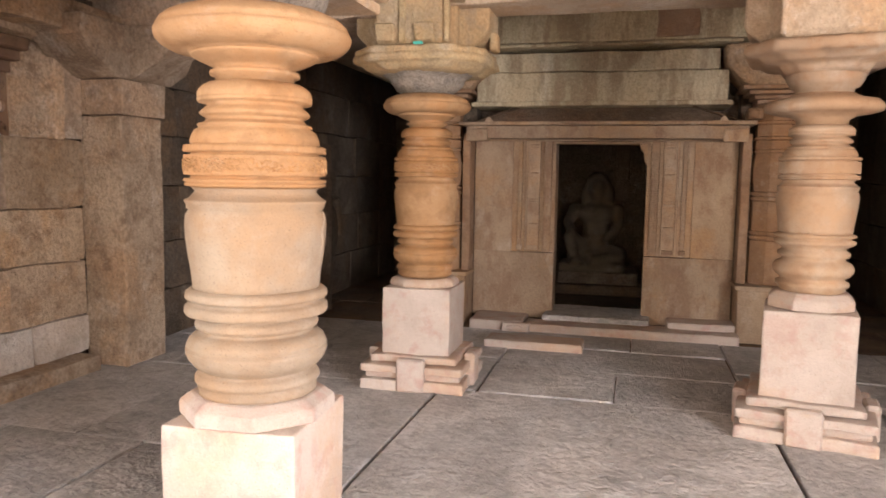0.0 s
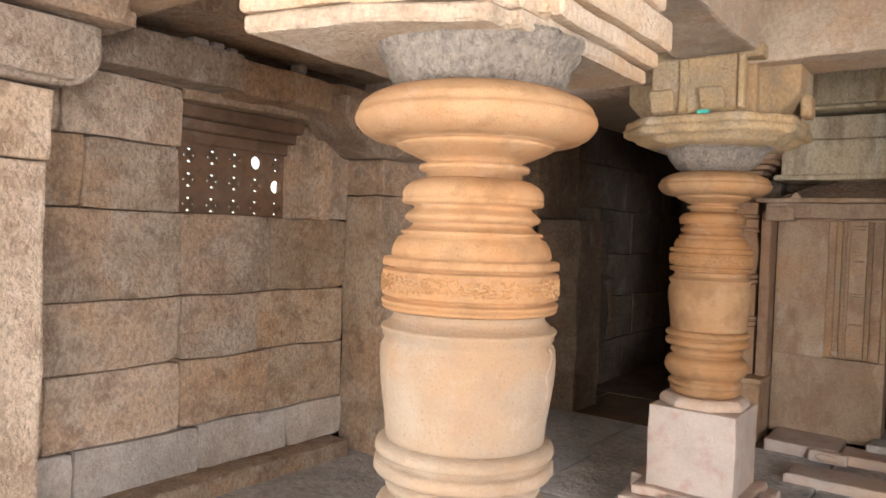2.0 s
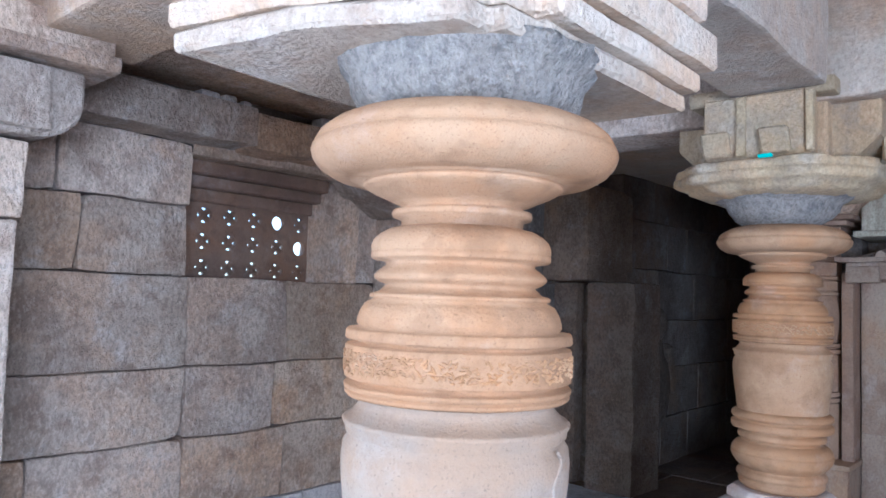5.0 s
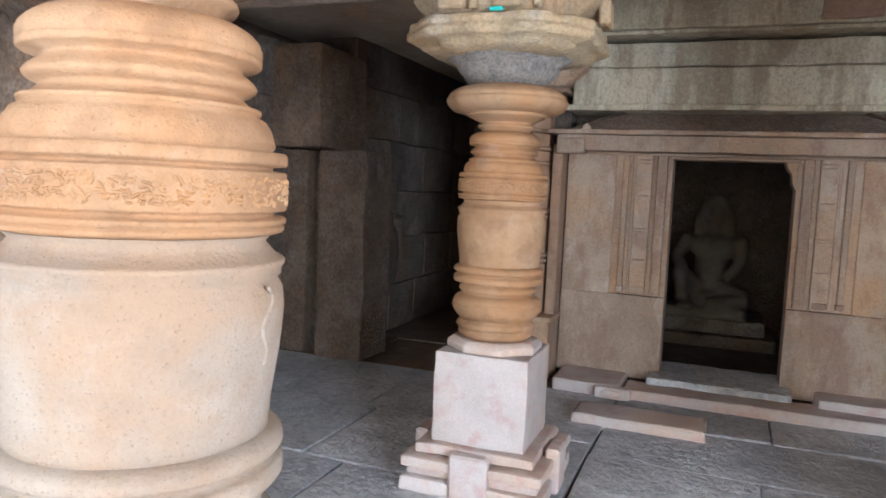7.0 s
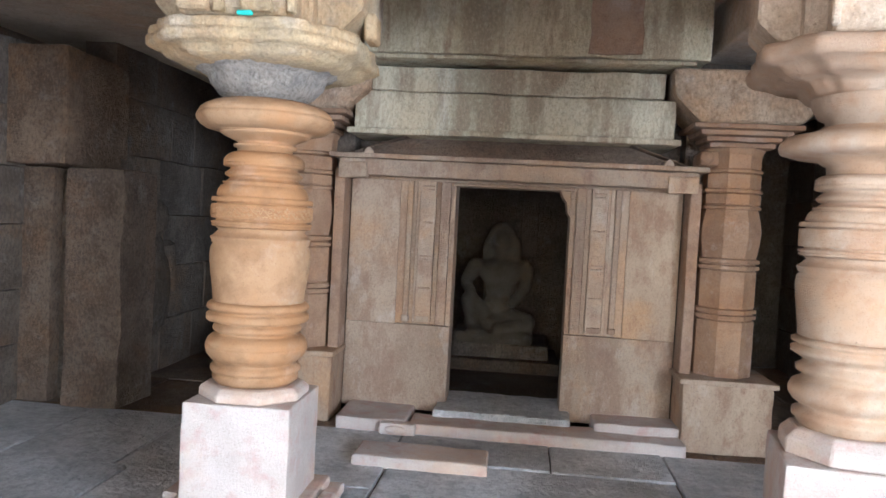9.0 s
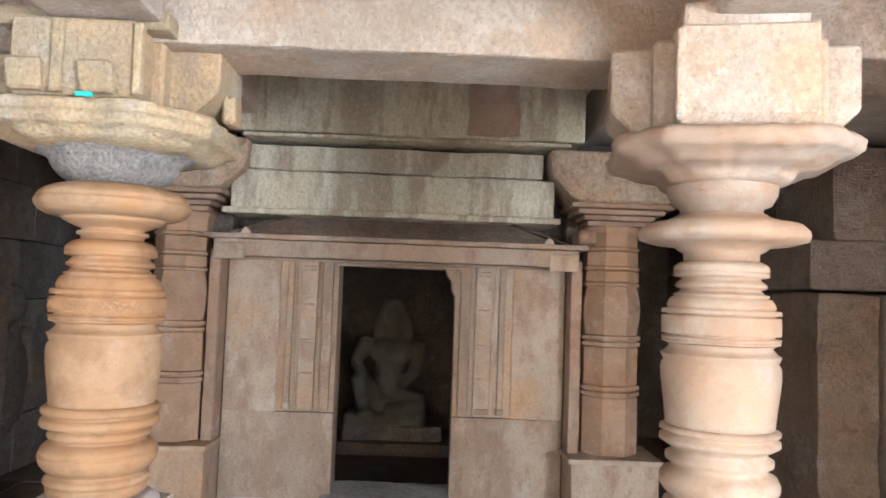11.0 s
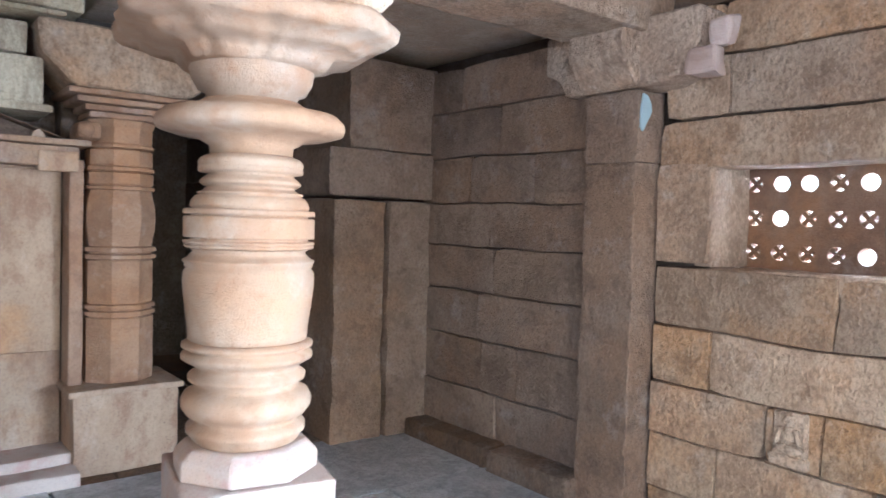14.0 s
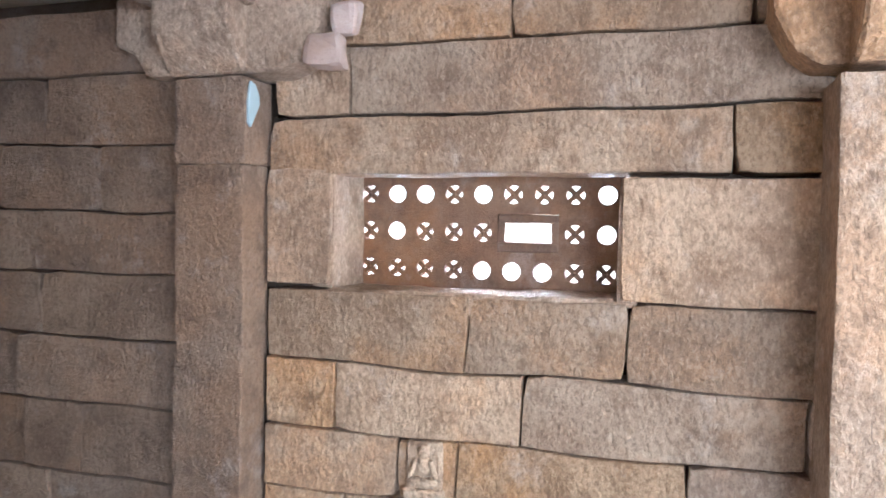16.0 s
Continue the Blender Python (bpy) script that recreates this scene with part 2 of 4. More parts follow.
def rough_block(x0, x1, y0, y1, z0, z1, bevel=0.015, step=0.06, amount=0.008, seed=0):
    """A large weathered stone with an uneven surface and chipped arrises."""
    bm = bmesh.new()
    bmesh.ops.create_cube(bm, size=1)
    for v in bm.verts:
        v.co = Vector((x0 if v.co.x < 0 else x1, y0 if v.co.y < 0 else y1, z0 if v.co.z < 0 else z1))
    bmesh.ops.bevel(bm, geom=bm.edges[:], offset=bevel, segments=2, affect="EDGES", profile=0.6)
    for axis, a, b in ((0, x0, x1), (1, y0, y1), (2, z0, z1)):
        k = min(40, int(abs(b - a) / step))
        for i in range(1, k):
            no = Vector((0, 0, 0)); no[axis] = 1
            co = Vector((0, 0, 0)); co[axis] = a + (b - a) * i / k
            bmesh.ops.bisect_plane(bm, geom=bm.verts[:] + bm.edges[:] + bm.faces[:], plane_co=co, plane_no=no)
    o = Vector((seed * 1.7, seed * 0.9, seed * 2.3))
    for v in bm.verts:
        d = noise.noise_vector(v.co * 3.1 + o) * amount + noise.noise_vector(v.co * 11.0 + o) * amount * 0.6
        v.co += d
    return bm


def lathe(profile, segs=72, wobble=0.0, seed=0):
    """A turned form from (radius, height) pairs, closed at both ends."""
    bm = bmesh.new()
    rings = []
    for r, z in profile:
        ring = []
        for i in range(segs):
            a = 2 * math.pi * i / segs
            p = Vector((math.cos(a), math.sin(a), z * 2.0 + seed))
            k = 1 + wobble * noise.noise(p * 2.2) + 0.5 * wobble * noise.noise(p * 7.0)
            ring.append(bm.verts.new((r * k * math.cos(a), r * k * math.sin(a), z + wobble * 0.08 * noise.noise(p * 3.0 + Vector((9, 0, 0))))))
        rings.append(ring)
    for lo, hi in zip(rings, rings[1:]):
        for i in range(segs):
            j = (i + 1) % segs
            bm.faces.new((lo[i], lo[j], hi[j], hi[i]))
    bm.faces.new(list(reversed(rings[0])))
    bm.faces.new(rings[-1])
    return bm


def extrude_poly(points, a0, a1, axis="x", bevel=0.0):
    """A prism: a closed outline in the two other axes, drawn out along one axis."""
    bm = bmesh.new()

    def put(p, a):
        u, v = p
        return {"x": (a, u, v), "y": (u, a, v), "z": (u, v, a)}[axis]

    lo = [bm.verts.new(put(p, a0)) for p in points]
    hi = [bm.verts.new(put(p, a1)) for p in points]
    k = len(points)
    for i in range(k):
        bm.faces.new((lo[i], lo[(i + 1) % k], hi[(i + 1) % k], hi[i]))
    bm.faces.new(lo), bm.faces.new(hi)
    bmesh.ops.recalc_face_normals(bm, faces=bm.faces[:])
    if bevel:
        bmesh.ops.bevel(bm, geom=bm.edges[:], offset=bevel, segments=1, affect="EDGES")
    return bm


def ball(c, r, seed=0, lumps=0.0, u=20, v=12):
    bm = bmesh.new()
    bmesh.ops.create_uvsphere(bm, u_segments=u, v_segments=v, radius=1)
    for w in bm.verts:
        k = 1 + lumps * noise.noise(w.co * 2 + Vector((seed, 0, 0)))
        w.co = Vector((c[0] + r[0] * w.co.x * k, c[1] + r[1] * w.co.y * k, c[2] + r[2] * w.co.z * k))
    return bm


def limb(p, q, r0, r1, segs=12):
    """A tapered rounded limb from p to q."""
    p, q = Vector(p), Vector(q)
    bm = lathe([(r0 * 0.4, -r0 * 0.5), (r0, 0), ((r0 + r1) / 2 * 1.04, (q - p).length / 2), (r1, (q - p).length), (r1 * 0.4, (q - p).length + r1 * 0.5)], segs)
    bm.transform(Matrix.Translation(p) @ (q - p).to_track_quat("Z", "Y").to_matrix().to_4x4())
    return bm


# ---- the setting: walls laid in courses, stone by stone ----
def course_stone(plane, axis, out, depth, lo, hi, z0, z1, seed):
    """One laid stone: its face has a wandering outline, worn arrises and a chipped corner or two."""
    g = random.Random(seed)
    w, h = hi - lo, z1 - z0
    nu, nv = max(3, int(w / 0.075)), max(2, int(h / 0.075))
    edge = [(i / nu, 0) for i in range(nu)] + [(1, j / nv) for j in range(nv)] + [(1 - i / nu, 1) for i in range(nu)] + [(0, 1 - j / nv) for j in range(nv)]
    chips = {c: g.choice((0.0, 0.002, 0.004, 0.012)) for c in ((0, 0), (1, 0), (1, 1), (0, 1))}
    o = Vector((g.uniform(0, 50), g.uniform(0, 50), 0))
    tilt_u, tilt_v = g.uniform(-0.006, 0.006), g.uniform(-0.005, 0.005)
    bm = bmesh.new()
    rings = [[], [], []]
    for u, v in edge:
        du, dv = (0.5 - u) * 2, (0.5 - v) * 2
        chip = chips.get((round(u), round(v)), 0) if (u in (0, 1) and v in (0, 1)) else 0
        p = Vector((u * w * 5.0, v * h * 5.0, 0)) + o
        k = 0.0015 + 0.004 * abs(noise.noise(p)) + 0.006 * max(0.0, noise.noise(p * 3) - 0.15) + chip
        worn = 0.003 + 0.005 * abs(noise.noise(p * 2 + Vector((7, 3, 0))))
        face = tilt_u * du + tilt_v * dv + 0.004 * noise.noise(p * 1.5)
        for ring, inset, back in ((0, k, depth), (1, k, 0.010 - face), (2, k + worn, -face)):
            su = (1 if u == 0 else -1 if u == 1 else 0) * inset
            sv = (1 if v == 0 else -1 if v == 1 else 0) * inset
            a, z, d = lo + u * w + su, z0 + v * h + sv, plane - out * back
            field = noise.noise_vector(Vector((a * 2.3, z * 4.1, plane)))
            a, z = a + 0.016 * field.x, z + 0.018 * field.y
            rings[ring].append(bm.verts.new((d, a, z) if axis == "x" else (a, d, z)))
    k = len(edge)
    for lo_r, hi_r in zip(rings, rings[1:]):
        for i in range(k):
            bm.faces.new((lo_r[i], lo_r[(i + 1) % k], hi_r[(i + 1) % k], hi_r[i]))
    bm.faces.new(rings[2])
    bm.faces.new(list(reversed(rings[0])))
    bmesh.ops.recalc_face_normals(bm, faces=bm.faces[:])
    return bm


def masonry(owner, plane, axis, out, depth, rows, material, pale=None):
    """Rows of (z0, z1, cuts): each stone between two cuts is a child of the wall. plane: where the faces lie; out: the side they face."""
    for z0, z1, cuts in rows:
        for a, b in zip(cuts, cuts[1:]):
            face = plane + out * rng.uniform(-0.006, 0.008)
            bm = course_stone(face, axis, out, depth, min(a, b), max(a, b), z0, z1, rng.random() * 1000)
            part("stone_block", bm, pale if pale and z1 < 0.45 else material, owner)


def backing(name, label, x0, x1, y0, y1, z0, z1, material=None):
    ob = part(name, block(x0, x1, y0, y1, z0, z1, bevel=0, wobble=0), material or M_JOINT)
    return tagged(ob, label, "wall", kind="structure")


TOP = 2.95

# ground outside, floor base
ground_bm = bmesh.new()
bmesh.ops.create_grid(ground_bm, x_segments=8, y_segments=8, size=400)
ground = tagged(part("ground", ground_bm, stone("dry_ground", (0.42, 0.33, 0.23), (0.52, 0.42, 0.30), (0.34, 0.27, 0.18), grain=8)), "dry sunlit earth around the temple", "ground", kind="structure")
ground.location = (0, 0, -0.32)
floor = tagged(part("floor", block(-3.0, 6.2, -2.4, 10.6, -0.28, -0.03, bevel=0, wobble=0), M_JOINT), "dark bedding under worn grey stone floor slabs", "floor", kind="structure")

# left wall, with its splayed window opening between y 3.40 and 4.43
wall_west = thing("wall_west", "brown sandstone wall of large coursed blocks with a small window", "wall", kind="structure")
XL = -1.85
masonry(wall_west, XL, "x", 1, 0.22, [
    (0.10, 0.37, (2.0, 2.85, 3.55, 4.20, 4.68)), (0.37, 0.75, (2.0, 2.70, 3.43, 4.03, 4.68)), (0.75, 1.112, (2.0, 3.42, 3.95, 4.68)),
    (1.112, 1.57, (2.0, 3.41, 4.02, 4.68)), (1.57, 1.925, (2.0, 2.86, 3.40)), (1.925, 2.26, (2.0, 2.75, 3.40)), (1.57, 2.20, (4.445, 4.68)),
    (2.20, 2.27, (3.40, 4.68))], M_WALL_L, M_PALE_WALL)
for a in ((-2.45, XL - 0.20, 1.9, 5.2, 0.0, 1.55), (-2.45, XL - 0.20, 1.9, 3.38, 1.55, 2.3), (-2.45, XL - 0.20, 4.75, 5.2, 1.55, 2.3), (-2.45, XL - 0.02, 1.9, 5.2, 2.21, TOP)):
    part("wall_core", block(*a, bevel=0, wobble=0), M_JOINT, wall_west)
part("wall_ledge", rough_block(XL - 0.05, XL + 0.17, 2.3, 4.6, -0.02, 0.105, bevel=0.025, seed=3), M_WALL_L, wall_west)
jamb = rough_block(XL - 0.36, XL + 0.004, 4.37, 4.46, 1.565, 2.19, bevel=0.012, amount=0.012, seed=4)
for v in jamb.verts:
    v.co.y += 0.07 * (v.co.x - XL + 0.30) / 0.30
part("jamb_stone", jamb, M_WALL_L, wall_west)
part("jamb_stone", rough_block(XL - 0.36, XL - 0.06, 3.33, 3.405, 1.565, 2.19, bevel=0.012, amount=0.006, seed=5), M_WALL_L, wall_west)

# wall beam above the window, and the upper courses
wall_beam_west = thing("wall_beam", "dark brown stone beam running above the wall window", "beam", kind="structure")
part("stone_beam", rough_block(XL - 0.05, XL + 0.24, 2.45, 3.62, 2.25, 2.45, bevel=0.02, amount=0.016, seed=6), M_WALL_L, wall_beam_west)
part("stone_beam", rough_block(XL - 0.05, XL + 0.21, 3.63, 4.9, 2.24, 2.43, bevel=0.02, amount=0.016, seed=7), M_WALL_L, wall_beam_west)
part("upper_course", rough_block(XL - 0.05, XL + 0.52, 2.3, 4.9, 2.53, TOP, amount=0.012, seed=8), M_WALL_L, wall_beam_west)


for k, (y, w) in enumerate(((3.32, 0.10), (3.45, 0.07), (3.55, 0.05), (4.05, 0.06))):
    rubble = rough_block(XL + 0.10, XL + 0.19, y, y + w, 2.44, 2.485 + 0.01 * (k % 2), bevel=0.014, step=0.03, amount=0.010, seed=100 + k)
    tagged(part("rubble_stone", rubble, M_PALE_WALL), "small pale broken stone lying on the wall beam", "stone", "loose stones on the beam")


def lattice(name, cols, rows, w, h, thick, open_cells, slots, material, bar=0.52, boss=0.42):
    """A pierced stone window slab. Each cell is a round hole crossed by a diagonal bar pair, or a plain hole where the bars broke out."""
    bm = bmesh.new()
    cw, ch = w / cols, h / rows
    r = 0.30 * min(cw, ch)
    for i in range(cols):
        for j in range(rows):
            x, z = (i + 0.5) * cw, (j + 0.5) * ch
            if (i, j) in slots:
                continue
            k = 24
            inner = [(x + r * math.cos(2 * math.pi * q / k), z + r * math.sin(2 * math.pi * q / k)) for q in range(k)]
            outer = []
            for q in range(k):
                if q % 6 == 3:
                    outer.append((x + (cw / 2 if q in (3, 21) else -cw / 2), z + (ch / 2 if q < 12 else -ch / 2)))
                    continue
                c, s = math.cos(2 * math.pi * q / k), math.sin(2 * math.pi * q / k)
                f = 1 / max(abs(c) / (cw / 2), abs(s) / (ch / 2))
                outer.append((x + c * f, z + s * f))
            for y0, y1 in ((0, thick),):
                vi0 = [bm.verts.new((p[0], 0, p[1])) for p in inner]; vi1 = [bm.verts.new((p[0], thick, p[1])) for p in inner]
                vo0 = [bm.verts.new((p[0], 0, p[1])) for p in outer]; vo1 = [bm.verts.new((p[0], thick, p[1])) for p in outer]
                for q in range(k):
                    t = (q + 1) % k
                    bm.faces.new((vo0[q], vo0[t], vi0[t], vi0[q])); bm.faces.new((vo1[t], vo1[q], vi1[q], vi1[t])); bm.faces.new((vi0[q], vi0[t], vi1[t], vi1[q]))
            if (i, j) not in open_cells:
                for ang in (45, 135):
                    b = bmesh.new()
                    bmesh.ops.create_cube(b, size=1)
                    b.transform(Matrix.Translation((x, thick / 2, z)) @ pose(0, 0, 0, 0, ang, 0) @ Matrix.Diagonal((2 * r + 0.004, thick * 0.7, r * bar, 1)))
                    me = bpy.data.meshes.new("tmp"); b.to_mesh(me); b.free(); bm.from_mesh(me); bpy.data.meshes.remove(me)
                b = ball((x, thick / 2, z), (r * boss, thick * 0.45, r * boss), u=10, v=6)
                me = bpy.data.meshes.new("tmp"); b.to_mesh(me); b.free(); bm.from_mesh(me); bpy.data.meshes.remove(me)
    bmesh.ops.recalc_face_normals(bm, faces=bm.faces[:])
    return part(name, bm, material)


window_west = lattice("window_1", 6, 3, 0.99, 0.44, 0.03, {(4, 2), (5, 1)}, (), M_SHADED_LATTICE, 0.68, 0.5)
window_west.matrix_world = Matrix.Translation((XL - 0.30, 3.40, 1.555)) @ pose(0, 0, 0, 0, 0, 90)
tagged(window_west, "pierced red stone lattice slab set deep in the wall", "window", kind="structure")
lintel_w = tagged(part("window_lintel", join(block(XL - 0.40, XL - 0.27, 3.38, 4.41, 1.99, 2.2, bevel=0.01), block(XL - 0.35, XL - 0.20, 3.40, 4.39, 2.06, 2.2, bevel=0.01), block(XL - 0.35, XL - 0.12, 3.40, 4.39, 2.12, 2.2, bevel=0.01)), M_SHADED_LATTICE), "red stone lintel strip over the lattice", "lintel", kind="structure")

# near pier of the left wall with its bracket
pier_west = thing("wall_pier", "square brown sandstone pier with a bracket capital", "pier")
part("shaft", rough_block(-1.86, -1.25, 2.075, 2.42, 0.0, 1.735, bevel=0.012, seed=11), M_WALL_L, pier_west)
part("neck_block", rough_block(-1.87, -1.235, 2.06, 2.43, 1.74, 2.02, bevel=0.014, amount=0.012, seed=12), M_WALL_L, pier_west)
roll = [(2.44 + 0.15 * math.sin(k * math.pi / 16), 2.17 - 0.14 * math.cos(k * math.pi / 16)) for k in range(9)]
part("bracket", join(extrude_poly([(1.98, 2.285), (1.98, 2.03)] + roll + [(2.59, 2.285)], -1.88, -1.17, "x", 0.010),
     rough_block(-1.9, -1.13, 2.03, 2.47, 2.05, 2.28, bevel=0.02, amount=0.012, seed=19)), M_WALL_L, pier_west)
part("abacus", rough_block(-1.9, -1.08, 1.9, 2.68, 2.295, 2.35, bevel=0.010, seed=13), M_WALL_L, pier_west)
part("abacus", rough_block(-1.9, -1.10, 1.9, 2.66, 2.352, 2.47, bevel=0.014, amount=0.012, seed=10), M_WALL_L, pier_west)

# front part of the left wall
wall_sw = thing("wall_southwest", "reddish coursed sandstone wall beside the pier", "wall", kind="structure")
# The gap south of y 1.36 is assumed, to admit the west fill
masonry(wall_sw, -1.55, "x", 1, 0.25, [(z0, z1, cuts) for z0, z1, cuts in
        ((0, 0.42, (-1.9, -0.8, 0.3, 1.45, 2.06)), (0.42, 0.86, (-1.9, -1.1, 0.6, 1.15, 2.06)), (0.86, 1.18, (1.36, 2.06)), (1.18, 1.5, (1.36, 1.7, 2.06)), (1.5, 1.85, (1.36, 2.06)), (1.85, 2.2, (1.36, 1.8, 2.06)), (2.2, 2.55, (-1.9, -0.4, 0.9, 2.06)))], M_WALL_L)
for a in ((-2.3, -1.72, -2.4, 2.06, 0.0, 0.85), (-2.3, -1.72, 1.38, 2.06, 0.85, 2.2), (-2.3, -1.72, -2.4, 2.06, 2.2, TOP), (-2.3, -1.55, -2.4, -1.9, 0.85, 2.2)):
    part("wall_core", block(*a, bevel=0, wobble=0), M_JOINT, wall_sw)

# left corner pilaster and its bracket
pil_west = thing("corner_pilaster", "plain square sandstone pilaster at the aisle corner", "pilaster")
part("shaft", rough_block(-1.87, -1.54, 4.685, 5.12, 0.0, 1.74, bevel=0.012, seed=14), M_WALL_L, pil_west)
part("neck_block", rough_block(-1.88, -1.52, 4.675, 5.14, 1.745, 1.98, bevel=0.012, seed=15), M_WALL_L, pil_west)
part("bracket", join(extrude_poly([(4.30, 2.34), (4.30, 2.22), (4.42, 2.10), (4.62, 1.985), (5.2, 1.985), (5.4, 2.10), (5.5, 2.25), (5.5, 2.34)], -1.90, -1.50, "x", 0.012),
     extrude_poly([(-1.90, 2.34), (-1.90, 1.99), (-1.48, 1.99), (-1.30, 2.09), (-1.14, 2.23), (-1.14, 2.34)], 4.74, 5.08, "y", 0.012)), M_WALL_L, pil_west)

# rear left: standing slabs in front of the passage, and the stones above
wall_nw = thing("wall_northwest", "standing sandstone slabs at the mouth of the dark passage", "wall", kind="structure")
# Slabs and passage walls hold the rear shade in their base colours
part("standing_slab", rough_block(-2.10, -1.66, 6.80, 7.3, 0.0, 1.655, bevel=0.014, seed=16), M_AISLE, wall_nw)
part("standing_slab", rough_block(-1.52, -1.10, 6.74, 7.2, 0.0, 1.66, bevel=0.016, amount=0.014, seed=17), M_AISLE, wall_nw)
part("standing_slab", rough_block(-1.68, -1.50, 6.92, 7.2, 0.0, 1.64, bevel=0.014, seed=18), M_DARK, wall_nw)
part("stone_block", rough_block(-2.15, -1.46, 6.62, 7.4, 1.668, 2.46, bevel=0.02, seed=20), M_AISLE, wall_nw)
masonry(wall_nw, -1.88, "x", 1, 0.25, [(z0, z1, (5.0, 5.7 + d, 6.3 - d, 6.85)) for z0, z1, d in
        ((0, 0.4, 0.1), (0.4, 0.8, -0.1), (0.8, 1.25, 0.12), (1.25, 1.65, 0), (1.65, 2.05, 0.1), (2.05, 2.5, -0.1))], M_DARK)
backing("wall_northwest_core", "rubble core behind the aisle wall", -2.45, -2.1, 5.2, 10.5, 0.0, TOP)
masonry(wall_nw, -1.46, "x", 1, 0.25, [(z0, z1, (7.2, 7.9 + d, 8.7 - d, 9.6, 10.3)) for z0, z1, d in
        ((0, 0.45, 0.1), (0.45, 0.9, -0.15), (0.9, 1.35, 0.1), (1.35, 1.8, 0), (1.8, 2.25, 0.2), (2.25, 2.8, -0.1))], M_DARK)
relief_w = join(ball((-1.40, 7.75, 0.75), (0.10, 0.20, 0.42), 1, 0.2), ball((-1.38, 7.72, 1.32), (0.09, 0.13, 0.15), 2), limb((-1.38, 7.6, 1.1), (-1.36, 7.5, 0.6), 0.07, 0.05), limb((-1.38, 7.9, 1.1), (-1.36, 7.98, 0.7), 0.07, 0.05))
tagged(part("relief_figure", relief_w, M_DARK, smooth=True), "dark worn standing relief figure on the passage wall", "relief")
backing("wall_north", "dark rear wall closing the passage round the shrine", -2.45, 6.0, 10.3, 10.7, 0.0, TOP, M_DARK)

# ---- right wall ----
XR = 4.98
wall_east = thing("wall_east", "tan sandstone wall of large coursed blocks with a lattice window", "wall", kind="structure")
masonry(wall_east, XR, "x", -1, 0.22, [
    (-0.02, 0.16, (2.4, 3.3, 4.1, 4.83)), (0.16, 0.44, (2.4, 3.1, 3.75, 4.45, 4.83)), (0.44, 0.71, (2.4, 3.10, 3.96, 4.22, 4.83)), (0.71, 0.985, (2.4, 2.7, 3.71, 4.50, 4.83)),
    (0.985, 1.29, (2.4, 3.32, 3.94, 4.83)), (1.29, 1.755, (2.4, 3.35)), (1.31, 1.80, (4.53, 4.83)),
    (1.77, 2.01, (2.4, 2.97, 4.82)), (2.015, 2.29, (2.4, 4.46, 4.80)), (2.295, 2.55, (2.4, 2.92, 3.78, 4.5, 4.85))], M_WALL_R)
for a in ((XR + 0.20, 5.6, 2.2, 5.2, 0.0, 1.27), (XR + 0.20, 5.6, 2.2, 3.33, 1.27, 1.8), (XR + 0.20, 5.6, 4.60, 5.2, 1.27, 1.8), (XR + 0.20, 5.6, 2.2, 5.2, 1.80, TOP), (XR + 0.02, 5.6, 2.2, 5.2, 2.55, TOP)):
    part("wall_core", block(*a, bevel=0, wobble=0), M_JOINT, wall_east)
part("jamb_stone", rough_block(XR + 0.02, XR + 0.34, 4.525, 4.62, 1.30, 1.80, bevel=0.012, amount=0.012, seed=23), M_WALL_R, wall_east)
part("jamb_stone", rough_block(XR + 0.02, XR + 0.34, 3.29, 3.36, 1.27, 1.76, bevel=0.012, amount=0.008, seed=24), M_WALL_R, wall_east)
part("sill_stone", rough_block(XR + 0.01, XR + 0.36, 3.34, 4.56, 1.20, 1.295, bevel=0.02, amount=0.014, seed=25), M_WALL_R, wall_east)
part("window_soffit", rough_block(XR + 0.01, XR + 0.36, 3.34, 4.56, 1.785, 1.87, bevel=0.012, seed=26), M_WALL_R, wall_east)

window_east = lattice("window_2", 9, 3, 1.20, 0.50, 0.07, {(1, 2), (2, 2), (4, 2), (1, 1), (8, 2), (8, 1), (4, 0), (5, 0), (6, 0)}, {(5, 1), (6, 1)}, M_SHADED_LATTICE)
window_east.matrix_world = Matrix.Translation((XR + 0.34, 4.56, 1.29)) @ pose(0, 0, 0, 0, 0, -90)
tagged(window_east, "pierced stone lattice slab with broken holes against daylight", "window", kind="structure")
slot = join(block(0, 0.2667, 0, 0.07, 0, 0.045, bevel=0.006), block(0, 0.2667, 0, 0.07, 0.125, 0.167, bevel=0.006), block(0, 0.03, 0, 0.07, 0.04, 0.13, bevel=0.004), block(0.237, 0.2667, 0, 0.07, 0.04, 0.13, bevel=0.004))
slot_ob = part("slot_frame", slot, M_SHADED_LATTICE, window_east)
slot_ob.location = (0.6667, 0, 0.1667)

# small seated relief in the right wall
relief = join(block(-0.075, 0.075, -0.012, 0.06, 0.0, 0.20, bevel=0.008), ball((0, -0.015, 0.16), (0.026, 0.022, 0.03)), ball((0, -0.012, 0.10), (0.038, 0.026, 0.045)), ball((0, -0.016, 0.04), (0.062, 0.028, 0.024)),
              limb((-0.03, -0.02, 0.125), (-0.055, -0.03, 0.065), 0.013, 0.011), limb((0.03, -0.02, 0.125), (0.055, -0.03, 0.065), 0.013, 0.011), block(-0.085, 0.085, -0.03, 0.05, -0.04, 0.012, bevel=0.008))
relief_e = tagged(part("relief_figure", relief, M_WALL_R, smooth=True), "small worn seated figure carved in the tan wall block", "relief")
relief_e.matrix_world = Matrix.Translation((XR - 0.012, 4.09, 0.50)) @ pose(0, 0, 0, 0, 0, -90)

